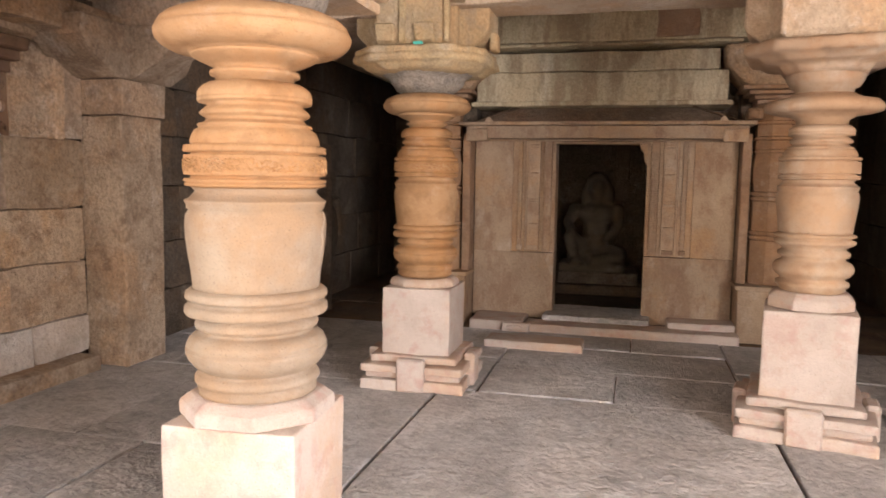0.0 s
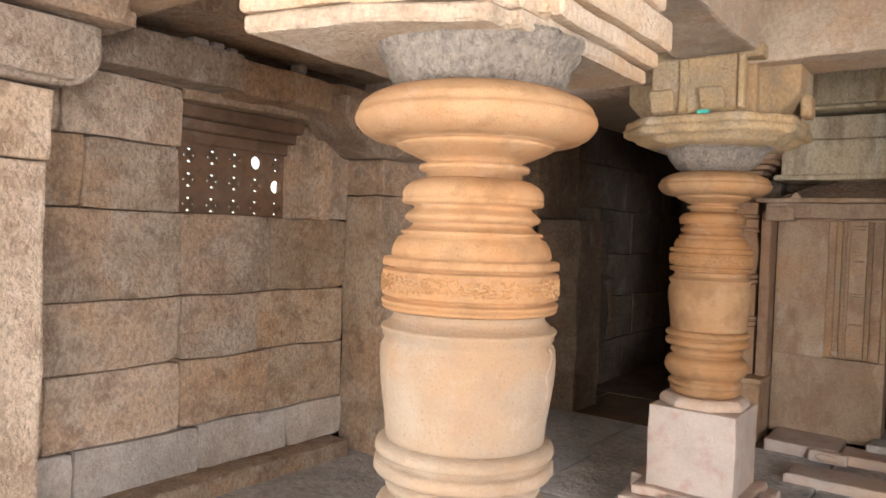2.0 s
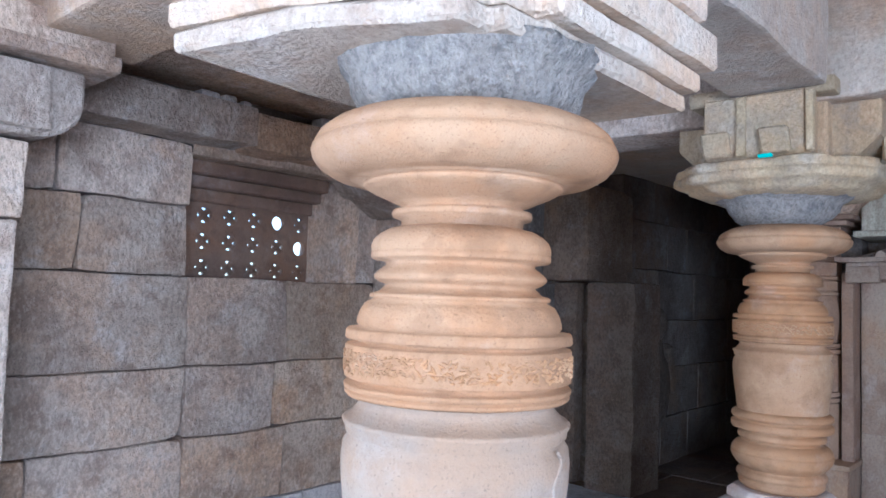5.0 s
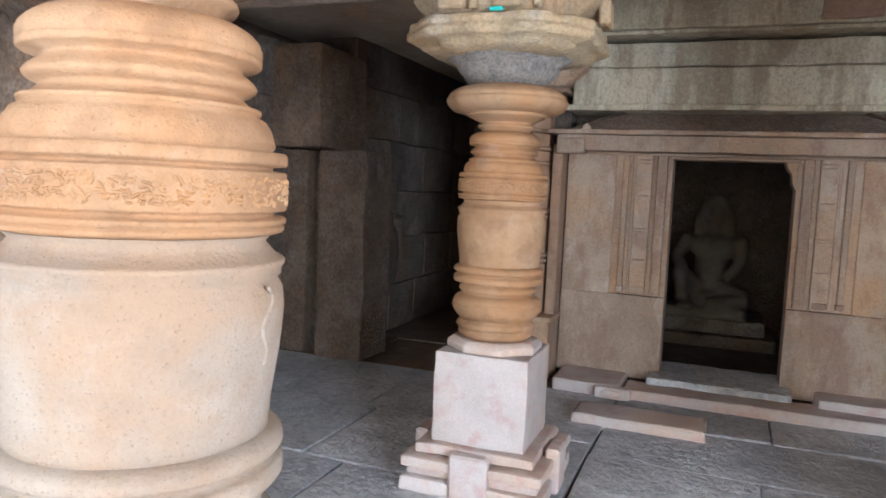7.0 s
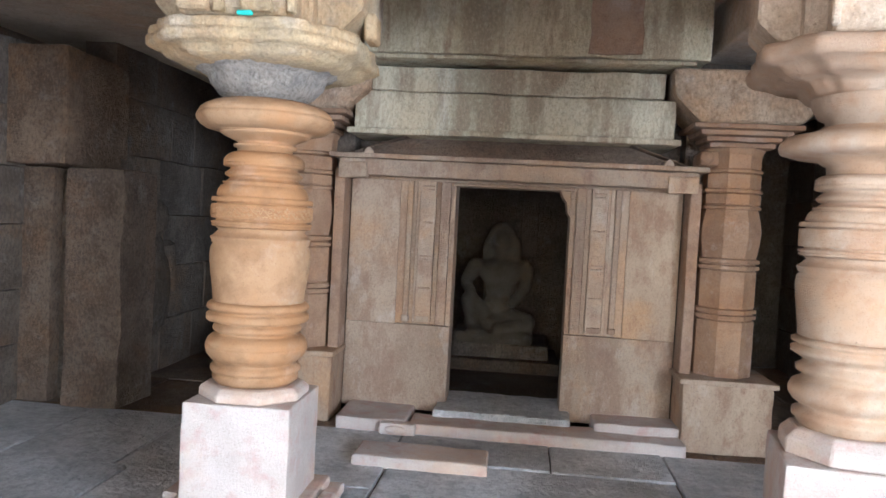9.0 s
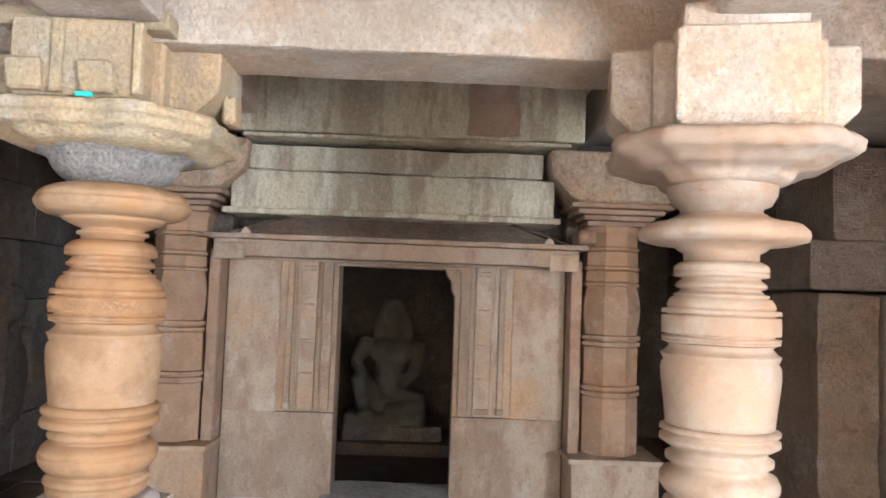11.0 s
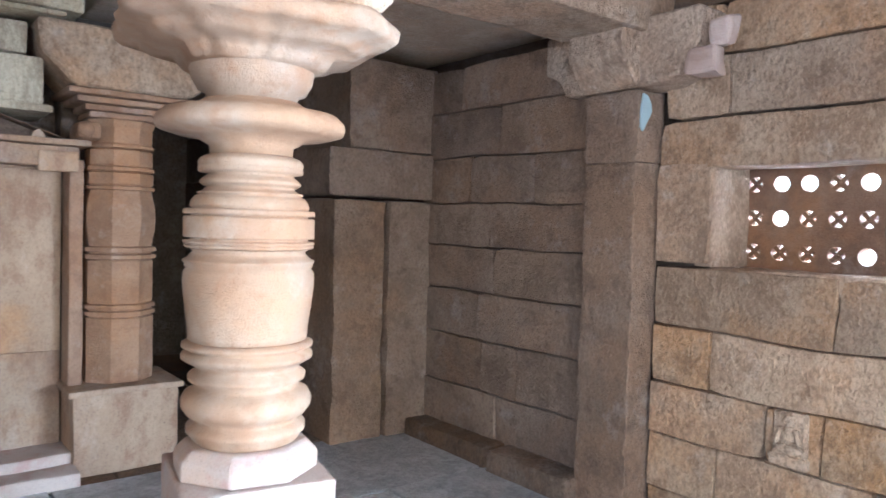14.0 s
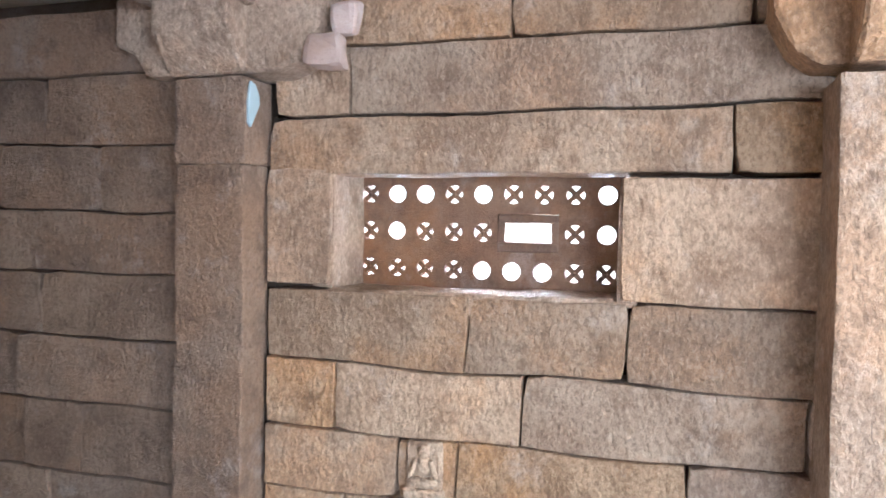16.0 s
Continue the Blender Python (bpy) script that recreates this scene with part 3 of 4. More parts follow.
pil_east = thing("corner_pilaster", "square tooled sandstone pilaster with a bracket capital", "pilaster")
part("shaft", rough_block(4.815, 5.02, 4.84, 5.17, 0.0, 1.80, bevel=0.012, seed=31), M_PILASTER, pil_east)
part("neck_block", rough_block(4.81, 5.02, 4.83, 5.175, 1.805, 2.16, bevel=0.012, seed=32), M_PILASTER, pil_east)
part("bracket", join(extrude_poly([(4.50, 2.50), (4.50, 2.34), (4.60, 2.20), (4.70, 2.165), (5.30, 2.165), (5.36, 2.26), (5.46, 2.30), (5.46, 2.50)], 4.79, 5.04, "x", 0.012),
     extrude_poly([(5.04, 2.46), (5.04, 2.17), (4.77, 2.17), (4.72, 2.24), (4.66, 2.32), (4.66, 2.46)], 4.82, 5.18, "y", 0.012)), M_WALL_R, pil_east)

# Pale blue colour stands for daylight leaking onto the pilaster edge
part("daylight_patch", extrude_poly([(4.82, 1.97), (4.84, 1.95), (4.865, 1.99), (4.905, 2.05), (4.90, 2.09), (4.87, 2.13), (4.835, 2.14), (4.818, 2.06)], 4.822, 4.835, "y", 0.003), plain("pale_blue_daylight", (0.34, 0.44, 0.48), 0.8), pil_east, "patch of daylight painted pale blue on the stone")
chunk = join(rough_block(-0.05, 0.05, -0.075, 0.075, -0.065, 0.065, bevel=0.02, step=0.05, amount=0.03, seed=29), rough_block(-0.04, 0.05, -0.12, -0.02, 0.055, 0.19, bevel=0.02, step=0.05, amount=0.03, seed=30))
chunk_ob = part("broken_face", chunk, stone("fresh_broken_stone", (0.44, 0.33, 0.28), (0.52, 0.42, 0.37), (0.40, 0.28, 0.22), grain=50, chisel=0.05, bump=0.3), pil_east, "pale pink freshly broken stone")
chunk_ob.location = (4.82, 4.47, 2.235)
pier_east = thing("wall_pier", "square tan sandstone pier with a bracket beside the window wall", "pier")
part("shaft", rough_block(4.72, 5.1, 2.18, 2.69, 0.0, 2.06, bevel=0.014, seed=33), M_WALL_R, pier_east)
part("bracket", join(extrude_poly([(2.0, 2.5), (2.0, 2.3), (2.2, 2.10), (2.74, 2.10), (2.82, 2.16), (2.88, 2.28), (2.88, 2.5)], 4.78, 5.1, "x", 0.012),
     extrude_poly([(5.05, 2.5), (5.05, 2.09), (4.70, 2.09), (4.62, 2.16), (4.56, 2.3), (4.56, 2.5)], 2.2, 2.66, "y", 0.012)), M_WALL_R, pier_east)
# Unseen wall; its side opening is assumed, to admit the east fill
wall_se = thing("wall_southeast", "unseen sandstone parapet wall below an assumed side opening", "wall", kind="structure")
for a in ((5.0, 5.4, -2.4, 2.2, 0.0, 0.85), (5.0, 5.6, 1.4, 2.2, 0.85, TOP), (5.0, 5.6, -2.4, 2.2, 2.25, TOP), (5.0, 5.6, -2.4, -1.9, 0.85, 2.25)):
    part("wall_stone", block(*a, bevel=0.01, wobble=0), M_WALL_R, wall_se)

# rear right: wall of the aisle, base ledge, corner stones
wall_ne = thing("wall_northeast", "coursed brown sandstone wall in the rear aisle", "wall", kind="structure")
masonry(wall_ne, 4.895, "x", -1, 0.25, [(0.0, 0.40, (5.17, 5.9, 6.7)), (0.40, 0.73, (5.17, 5.72, 6.05, 6.7)), (0.73, 1.03, (5.17, 6.1, 6.7)), (1.03, 1.32, (5.17, 5.95, 6.7)),
    (1.32, 1.60, (5.17, 6.0, 6.7)), (1.60, 1.90, (5.17, 5.62, 6.2, 6.7)), (1.90, 2.21, (5.17, 5.93, 6.7)), (2.21, 2.50, (5.17, 6.3, 6.7))], M_PILASTER)
backing("wall_northeast_core", "rubble core behind the rear aisle wall", 5.1, 5.6, 5.2, 10.5, 0.0, TOP)
part("wall_ledge", rough_block(4.72, 4.93, 5.15, 5.78, -0.02, 0.13, bevel=0.025, seed=34), M_AISLE, wall_ne)
part("wall_ledge", rough_block(4.73, 4.93, 5.82, 6.64, -0.02, 0.12, bevel=0.025, seed=35), M_AISLE, wall_ne)
part("corner_stone", rough_block(4.17, 4.56, 6.68, 7.3, 0.0, 1.60, bevel=0.016, amount=0.014, seed=36), M_PILASTER, wall_ne)
part("corner_stone", rough_block(4.57, 4.93, 6.64, 7.3, 0.0, 1.61, bevel=0.016, amount=0.014, seed=37), M_PILASTER, wall_ne)
part("stone_block", rough_block(4.08, 4.93, 6.60, 7.4, 1.625, 1.93, seed=38), M_PILASTER, wall_ne)
part("stone_block", rough_block(4.24, 4.93, 6.63, 7.4, 1.935, 2.52, seed=39), M_PILASTER, wall_ne)
# East side of the passage, shade included in the stone colour
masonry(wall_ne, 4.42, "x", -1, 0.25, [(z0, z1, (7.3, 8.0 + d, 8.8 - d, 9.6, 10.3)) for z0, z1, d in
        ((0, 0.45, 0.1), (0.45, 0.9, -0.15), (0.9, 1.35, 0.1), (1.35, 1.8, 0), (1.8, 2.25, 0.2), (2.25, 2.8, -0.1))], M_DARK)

# ---- entrance side ----
backing("wall_south", "plain wall above the wide entrance opening", -2.45, 5.6, -2.4, -1.9, 2.3, TOP, M_BEAM)
backing("wall_south_side", "plain wall beside the wide entrance opening", -2.45, -1.25, -2.4, -1.9, 0.0, 2.3, M_BEAM)
backing("wall_south_side", "plain wall beside the wide entrance opening", 4.45, 5.6, -2.4, -1.9, 0.0, 2.3, M_BEAM)

# ---- ceiling ----
ceil = tagged(part("ceiling", join(*[rough_block(x0, x1, y0, y1, TOP - 0.03 + d, TOP + 0.25, bevel=0.02, step=0.3, amount=0.01, seed=40 + k) for k, (x0, x1, y0, y1, d) in enumerate((
    (-2.5, 0.62, -2.4, 2.6, -0.25), (0.63, 2.8, -2.4, 0.5, 0), (0.63, 2.8, 0.51, 2.6, 0), (2.81, 5.65, -2.4, 2.6, -0.25), (-2.5, 0.62, 2.61, 5.0, -0.2), (0.63, 2.8, 2.61, 5.0, 0.0), (2.81, 5.65, 2.61, 5.0, -0.2),
    (-2.5, 0.62, 5.01, 10.7, -0.3), (0.63, 2.8, 5.01, 6.9, -0.02), (2.81, 5.65, 5.01, 10.7, -0.3), (0.63, 2.8, 6.9, 10.7, 0.0)))]), M_BEAM), "weathered stone ceiling slabs", "ceiling", kind="structure")

# ---- beams ----
def beam(label, x0, x1, y0, y1, z0, z1, mat, seed):
    return tagged(part("ceiling_beam", rough_block(x0, x1, y0, y1, z0, z1, bevel=0.018, seed=seed), mat), label, "beam", "roof beams", "structure")


beam("pale weathered stone beam between the two carved pillars", 0.60, 2.72, 4.80, 5.18, 2.39, TOP, M_BEAM, 51)
beam("grey-brown stone beam from pillar to side wall", 2.95, 5.0, 4.78, 5.24, 2.43, TOP, M_WALL_R, 52)
beam("grey-brown stone beam from pillar to side wall", -1.9, 0.36, 4.84, 5.20, 2.35, TOP, M_WALL_L, 53)
beam("pale weathered stone beam over the aisle pillars", 0.40, 0.78, 2.98, 4.70, 2.42, TOP, M_BEAM, 54)
beam("pale weathered stone beam over the aisle pillars", 2.62, 2.95, -1.9, 4.62, 2.42, TOP, M_BEAM, 55)
beam("pale weathered stone beam from pier to pillar", -1.3, 0.30, 2.42, 2.82, 2.40, TOP, M_BEAM, 56)

# ---- shrine front ----
YF = 7.23
shrine = thing("shrine_wall", "carved sandstone shrine front round a dark doorway", "wall", kind="structure")
DX0, DX1, DZ0, DZ1 = 1.12, 1.93, 0.12, 1.68


def strip(x0, x1, z0, z1, front, back=YF + 0.25, name="jamb_strip", mat=None):
    part(name, block(x0, x1, front, back, z0, z1, bevel=0.003, wobble=0.0015), mat or M_FACADE, shrine)


for s in (-1, 1):
    def X(d):
        return (DX0 - d) if s < 0 else (DX1 + d)

    def st(d0, d1, z0, z1, front, **k):
        a, b = sorted((X(d0), X(d1)))
        strip(a, b, z0, z1, front, **k)
    # lower plain block, then the shallow upright bands above it
    st(0.0, 0.76, 0.05, 0.668, YF - 0.006, name="jamb_base")
    st(0.40, 0.76, 0.670, 1.74, YF - 0.008, name="side_panel")
    st(0.0, 0.035, 0.672, DZ1, YF + 0.004)
    st(0.037, 0.105, 0.674, 1.72, YF - 0.012)
    st(0.107, 0.14, 0.672, 1.72, YF + 0.008)
    st(0.142, 0.255, 0.690, 1.725, YF - 0.018)
    st(0.257, 0.275, 0.690, 1.72, YF - 0.004)
    st(0.277, 0.305, 0.672, 1.72, YF + 0.010)
    st(0.307, 0.345, 0.690, 1.72, YF - 0.012)
    st(0.347, 0.40, 0.672, 1.72, YF + 0.002)
    st(0.002, 0.398, 0.671, 1.70, YF + 0.014, name="relief_ground")
    for z, h in ((1.66, 0.012), (1.635, 0.012), (1.40, 0.014), (1.16, 0.010), (1.13, 0.014), (0.93, 0.012)):
        a, b = sorted((X(0.155), X(0.242)))
        part("carved_panel", block(a, b, YF - 0.023, YF - 0.01, z, z + h, bevel=0.003, wobble=0.002), M_FACADE, shrine)
    for a, b in ((0.150, 0.247), (0.300, 0.352)):
        a, b = sorted((X(a), X(b)))
        part("strip_foot", block(a, b, YF - 0.022, YF + 0.02, 0.690, 0.735, bevel=0.006, wobble=0.002), M_FACADE, shrine)
strip(DX0 - 0.76, DX1 + 0.76, 1.70, 1.755, YF - 0.05, name="lintel")
strip(DX0 - 0.02, DX1 + 0.02, 1.68, 1.70, YF + 0.0, name="lintel")
# broken upper corner of the doorway
part("corner_chip", extrude_poly([(1.935, 1.68), (1.855, 1.68), (1.872, 1.63), (1.90, 1.60), (1.905, 1.53), (1.935, 1.48)], YF + 0.01, YF + 0.2, "y", 0.004), M_FACADE, shrine)

cornice = thing("shrine_cornice", "moulded sandstone cornice over the shrine doorway", "cornice", kind="structure")
part("lintel_band", rough_block(DX0 - 0.80, DX1 + 0.80, 6.98, YF + 0.1, 1.715, 1.825, bevel=0.008, amount=0.006, seed=61), M_FACADE, cornice)
part("lintel_slab", rough_block(DX0 - 0.86, DX1 + 0.86, 6.93, YF + 0.1, 1.828, 1.862, bevel=0.010, amount=0.006, seed=62), M_FACADE, cornice)
for x in (DX0 - 0.80, DX1 + 0.60):
    part("lintel_ear", rough_block(x, x + 0.20, 6.965, 7.05, 1.690, 1.80, bevel=0.014, amount=0.008, seed=x * 9), M_FACADE, cornice)
for x in (DX0 - 0.62, DX1 + 0.56):
    part("crest", extrude_poly([(x, 1.86), (x + 0.07, 1.86), (x + 0.06, 1.885), (x + 0.035, 1.905), (x + 0.01, 1.885)], 6.93, 6.98, "y", 0.004), M_FACADE, cornice)
# sloping eave with hipped ends, set back under the entablature
eave = bmesh.new()
low = [eave.verts.new(p) for p in ((DX0 - 0.72, 6.95, 1.864), (DX1 + 0.66, 6.95, 1.864), (DX1 + 0.66, 7.5, 1.864), (DX0 - 0.72, 7.5, 1.864))]
high = [eave.verts.new(p) for p in ((DX0 - 0.34, 7.12, 1.99), (DX1 + 0.36, 7.12, 1.99), (DX1 + 0.36, 7.5, 1.99), (DX0 - 0.34, 7.5, 1.99))]
for i in range(4):
    eave.faces.new((low[i], low[(i + 1) % 4], high[(i + 1) % 4], high[i]))
eave.faces.new(list(reversed(low))), eave.faces.new(high)
# Shade from the overhanging entablature is put into the eave's dark colour
part("sloping_eave", eave, M_AISLE, cornice, "sloping eave stone with its shade in the colour")
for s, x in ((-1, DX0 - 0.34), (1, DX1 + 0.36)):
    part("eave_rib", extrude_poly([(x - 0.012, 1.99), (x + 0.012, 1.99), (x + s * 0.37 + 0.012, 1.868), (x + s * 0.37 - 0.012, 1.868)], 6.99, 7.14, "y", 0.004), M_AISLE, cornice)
part("entablature_stone", rough_block(DX0 - 0.74, DX1 + 0.66, 6.90, 7.5, 1.99, 2.03, bevel=0.014, amount=0.006, seed=63), M_OLIVE, cornice)
part("entablature_stone", rough_block(DX0 - 0.70, DX1 + 0.62, 6.955, 7.5, 2.03, 2.285, bevel=0.016, seed=64), M_OLIVE, cornice)
part("entablature_stone", rough_block(DX0 - 0.58, DX1 + 0.54, 6.935, 7.5, 2.288, 2.45, bevel=0.012, seed=65), M_OLIVE, cornice)
part("entablature_stone", rough_block(DX0 - 0.60, DX1 + 0.70, 6.80, 7.5, 2.48, 2.505, bevel=0.008, amount=0.003, seed=66), M_OLIVE, cornice)
part("stained_stone", rough_block(DX0 - 0.62, DX1 + 0.78, 6.78, 7.5, 2.51, TOP, seed=67), M_OLIVE, cornice, "upper stone with brown water stains")
part("stain_patch", extrude_poly([(1.95, 2.53), (2.08, 2.525), (2.20, 2.53), (2.285, 2.535), (2.29, 2.66), (2.275, 2.76), (2.285, 2.90), (2.10, 2.91), (1.96, 2.90), (1.955, 2.76), (1.965, 2.66)], 6.752, 6.79, "y", 0.004), M_RED, cornice, "brown stained stone face")

for x0, x1 in ((2.70, 2.775), (0.275, 0.35)):
    part("frame_moulding", rough_block(x0, x1, 7.06, YF + 0.2, 0.46, 1.76, bevel=0.012, amount=0.004, seed=68), M_RED, shrine)
part("carved_end", join(rough_block(2.70, 2.82, 6.84, 7.1, 1.865, 1.96, bevel=0.03, amount=0.01, seed=69), ball((2.74, 6.85, 1.915), (0.045, 0.03, 0.04))), M_RED, cornice)

# shrine pilasters
def facade_pilaster(x0, x1, y0):
    ob = thing("facade_pilaster", "reddish carved pilaster with ringed mouldings flanking the shrine", "pilaster", "shrine pilasters")
    w = (x1 - x0)
    part("base_block", rough_block(x0 - 0.10, x1 + 0.10, y0 - 0.08, y0 + 0.4, 0.0, 0.46, bevel=0.02, seed=71), M_FACADE, ob)
    part("base_cap", rough_block(x0 - 0.13, x1 + 0.12, y0 - 0.11, y0 + 0.4, 0.455, 0.49, bevel=0.012, amount=0.005, seed=72), M_FACADE, ob)
    r = w / 2 * 1.08
    prof = [(1.0, 0.49), (1.0, 0.86), (0.93, 0.868), (0.93, 0.874), (1.06, 0.878), (1.06, 0.900), (0.93, 0.905), (0.93, 0.912), (1.06, 0.917), (1.06, 0.938), (0.94, 0.945), (0.97, 0.96), (0.97, 1.19), (0.92, 1.20), (1.06, 1.206), (1.06, 1.228), (0.92, 1.234), (0.92, 1.242), (1.06, 1.248), (1.06, 1.27), (0.92, 1.278),
            (0.95, 1.30), (1.02, 1.38), (1.04, 1.44), (1.02, 1.50), (0.94, 1.57), (0.90, 1.60), (1.0, 1.606), (1.0, 1.622), (0.90, 1.628), (0.96, 1.64), (0.96, 1.70), (0.88, 1.706), (1.0, 1.715), (1.0, 1.732), (0.90, 1.74), (0.93, 1.75), (0.93, 1.83), (0.86, 1.838), (0.98, 1.846), (0.98, 1.86), (0.9, 1.87), (0.92, 1.96), (1.02, 2.0)]
    shaft = lathe([(r * k, z) for k, z in prof], 8)
    shaft.transform(pose((x0 + x1) / 2, y0 + 0.19, 0, 0, 0, 22.5))
    part("shaft", shaft, M_RED, ob)
    for z, d in ((2.0, 0.02), (2.035, 0.05), (2.07, 0.10), (2.105, 0.15)):
        part("capital_step", rough_block(x0 - d, x1 + d, y0 - d, y0 + 0.35, z, z + 0.032, bevel=0.008, amount=0.004, seed=73), M_RED, ob)
    part("bracket", extrude_poly([(x0 - 0.30, 2.47), (x0 - 0.28, 2.30), (x0 - 0.12, 2.14), (x1 + 0.12, 2.14), (x1 + 0.28, 2.28), (x1 + 0.30, 2.47)], y0 - 0.16, y0 + 0.35, "y", 0.014), M_WALL_R, ob)
    return ob


facade_pilaster(2.80, 3.17, 6.98)
facade_pilaster(-0.12, 0.25, 6.98)
outer = thing("shrine_side_wall", "sandstone side wall of the shrine with shade in its colour", "wall", kind="structure")
# Shrine interior walls: their darkness is painted in as base colour
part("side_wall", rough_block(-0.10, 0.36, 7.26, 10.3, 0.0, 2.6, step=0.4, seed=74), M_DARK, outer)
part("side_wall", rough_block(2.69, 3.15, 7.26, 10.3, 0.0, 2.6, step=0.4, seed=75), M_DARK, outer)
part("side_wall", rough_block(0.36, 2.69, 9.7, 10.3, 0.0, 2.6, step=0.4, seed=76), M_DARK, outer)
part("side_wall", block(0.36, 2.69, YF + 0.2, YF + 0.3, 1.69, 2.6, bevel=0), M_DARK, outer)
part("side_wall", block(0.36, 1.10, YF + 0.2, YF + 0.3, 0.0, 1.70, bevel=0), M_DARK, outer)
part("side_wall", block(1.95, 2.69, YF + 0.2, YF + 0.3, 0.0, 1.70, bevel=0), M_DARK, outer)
# Flat dark panel standing for the shaded slot of a niche
part("niche_frame", extrude_poly([(1.60, 1.1), (1.76, 1.1), (1.76, 1.8), (1.60, 1.8)], 9.64, 9.72, "y", 0.004), M_JOINT, outer)

# steps before the shrine
steps = thing("shrine_step", "worn low stone steps before the shrine doorway", "step", kind="structure")
part("threshold", rough_block(1.06, 2.0, 7.0, 7.6, -0.02, 0.125, bevel=0.02, seed=81), M_FLOOR, steps)
part("step_stone", rough_block(0.42, 0.90, 6.80, 7.25, -0.02, 0.085, bevel=0.02, seed=82), M_PLINTH, steps)
part("step_stone", rough_block(0.92, 2.72, 6.78, 7.06, -0.02, 0.075, bevel=0.02, seed=83), M_PLINTH, steps)
part("step_stone", rough_block(2.15, 2.80, 6.95, 7.25, 0.0, 0.13, bevel=0.02, seed=84), M_PLINTH, steps)
part("step_stone", rough_block(0.70, 1.48, 6.12, 6.42, -0.03, 0.06, bevel=0.02, seed=85), M_PLINTH, steps)
part("carved_stone", join(rough_block(0.74, 0.98, 6.72, 6.80, 0.0, 0.08, bevel=0.015, seed=86), ball((0.85, 6.71, 0.045), (0.07, 0.02, 0.025))), M_PLINTH, steps)

# Dark sheet over the paving puts the shrine's shade into the floor
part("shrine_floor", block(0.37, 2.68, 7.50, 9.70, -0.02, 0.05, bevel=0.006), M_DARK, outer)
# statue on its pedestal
pedestal = thing("statue_pedestal", "plain stone pedestal in the shrine with shade in its colour", "pedestal")
# Pedestal stones share the shade-darkened colour
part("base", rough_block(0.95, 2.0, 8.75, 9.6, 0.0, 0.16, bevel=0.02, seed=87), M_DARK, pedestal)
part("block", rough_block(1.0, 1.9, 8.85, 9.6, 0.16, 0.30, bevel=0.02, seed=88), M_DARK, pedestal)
cx, cy, z0 = 1.41, 9.12, 0.32
figure = join(rough_block(cx - 0.40, cx + 0.34, cy - 0.30, cy + 0.2, 0.295, 0.40, bevel=0.02, amount=0.01, seed=4), ball((cx, cy, 0.45), (0.34, 0.22, 0.12), 1, 0.1),
              limb((cx - 0.10, cy - 0.02, 0.48), (cx - 0.29, cy - 0.20, 0.72), 0.11, 0.075), limb((cx - 0.29, cy - 0.20, 0.72), (cx - 0.21, cy - 0.26, 0.40), 0.075, 0.055), ball((cx - 0.19, cy - 0.30, 0.415), (0.09, 0.09, 0.045)),
              limb((cx + 0.06, cy - 0.04, 0.50), (cx + 0.31, cy - 0.16, 0.50), 0.12, 0.085), limb((cx + 0.31, cy - 0.18, 0.48), (cx - 0.02, cy - 0.27, 0.44), 0.075, 0.05),
              ball((cx, cy, 0.62), (0.145, 0.12, 0.18)), ball((cx, cy - 0.01, 0.80), (0.135, 0.11, 0.14)), ball((cx, cy - 0.02, 0.95), (0.215, 0.125, 0.13)), limb((cx, cy, 1.04), (cx, cy - 0.01, 1.14), 0.075, 0.065),
              ball((cx, cy - 0.03, 1.24), (0.095, 0.11, 0.125)), ball((cx, cy + 0.03, 1.30), (0.135, 0.10, 0.15)), ball((cx - 0.115, cy + 0.02, 1.17), (0.07, 0.07, 0.14)), ball((cx + 0.125, cy + 0.02, 1.16), (0.075, 0.07, 0.15)),
              ball((cx - 0.24, cy, 1.0), (0.085, 0.085, 0.085)), ball((cx + 0.24, cy, 1.0), (0.085, 0.085, 0.085)),
              limb((cx - 0.25, cy, 1.0), (cx - 0.33, cy - 0.06, 0.84), 0.075, 0.06), limb((cx - 0.33, cy - 0.06, 0.84), (cx - 0.25, cy - 0.20, 0.76), 0.055, 0.05),
              limb((cx + 0.25, cy, 1.0), (cx + 0.25, cy - 0.04, 0.80), 0.075, 0.06), limb((cx + 0.25, cy - 0.04, 0.80), (cx + 0.12, cy - 0.16, 0.66), 0.055, 0.05), rough_block(cx - 0.16, cx + 0.16, cy + 0.10, cy + 0.20, 0.40, 1.30, bevel=0.04, seed=5))
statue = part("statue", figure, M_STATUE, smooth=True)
fuse = statue.modifiers.new("fuse", "REMESH")
fuse.mode, fuse.voxel_size, fuse.use_smooth_shade = "VOXEL", 0.018, True
ease = statue.modifiers.new("ease", "SMOOTH")
ease.iterations = 6
tagged(statue, "dim seated stone deity statue on its pedestal", "statue")

# ---- carved pillars ----
def octagon_foot(r0, r1, z0, z1, mat, parent):
    bm = lathe([(r0, z0), (r0, z0 + 0.6 * (z1 - z0)), (r1, z1)], 8)
    bm.transform(pose(0, 0, 0, 0, 0, 22.5))
    bmesh.ops.bevel(bm, geom=bm.edges[:], offset=0.006, segments=1, affect="EDGES")
    part("octagon_foot", bm, mat, parent)


def arm(u0, u1, half, z0, z1, ang, cut=0.45):
    """One bracket arm from the middle outwards, its lower outer corner cut to a slope."""
    bm = extrude_poly([(u0, z0), (u1 - (z1 - z0) * cut, z0), (u1, z0 + (z1 - z0) * cut), (u1, z1), (u0, z1)], -half, half, "y", 0.010)
    bm.transform(pose(0, 0, 0, 0, 0, ang))
    return bm


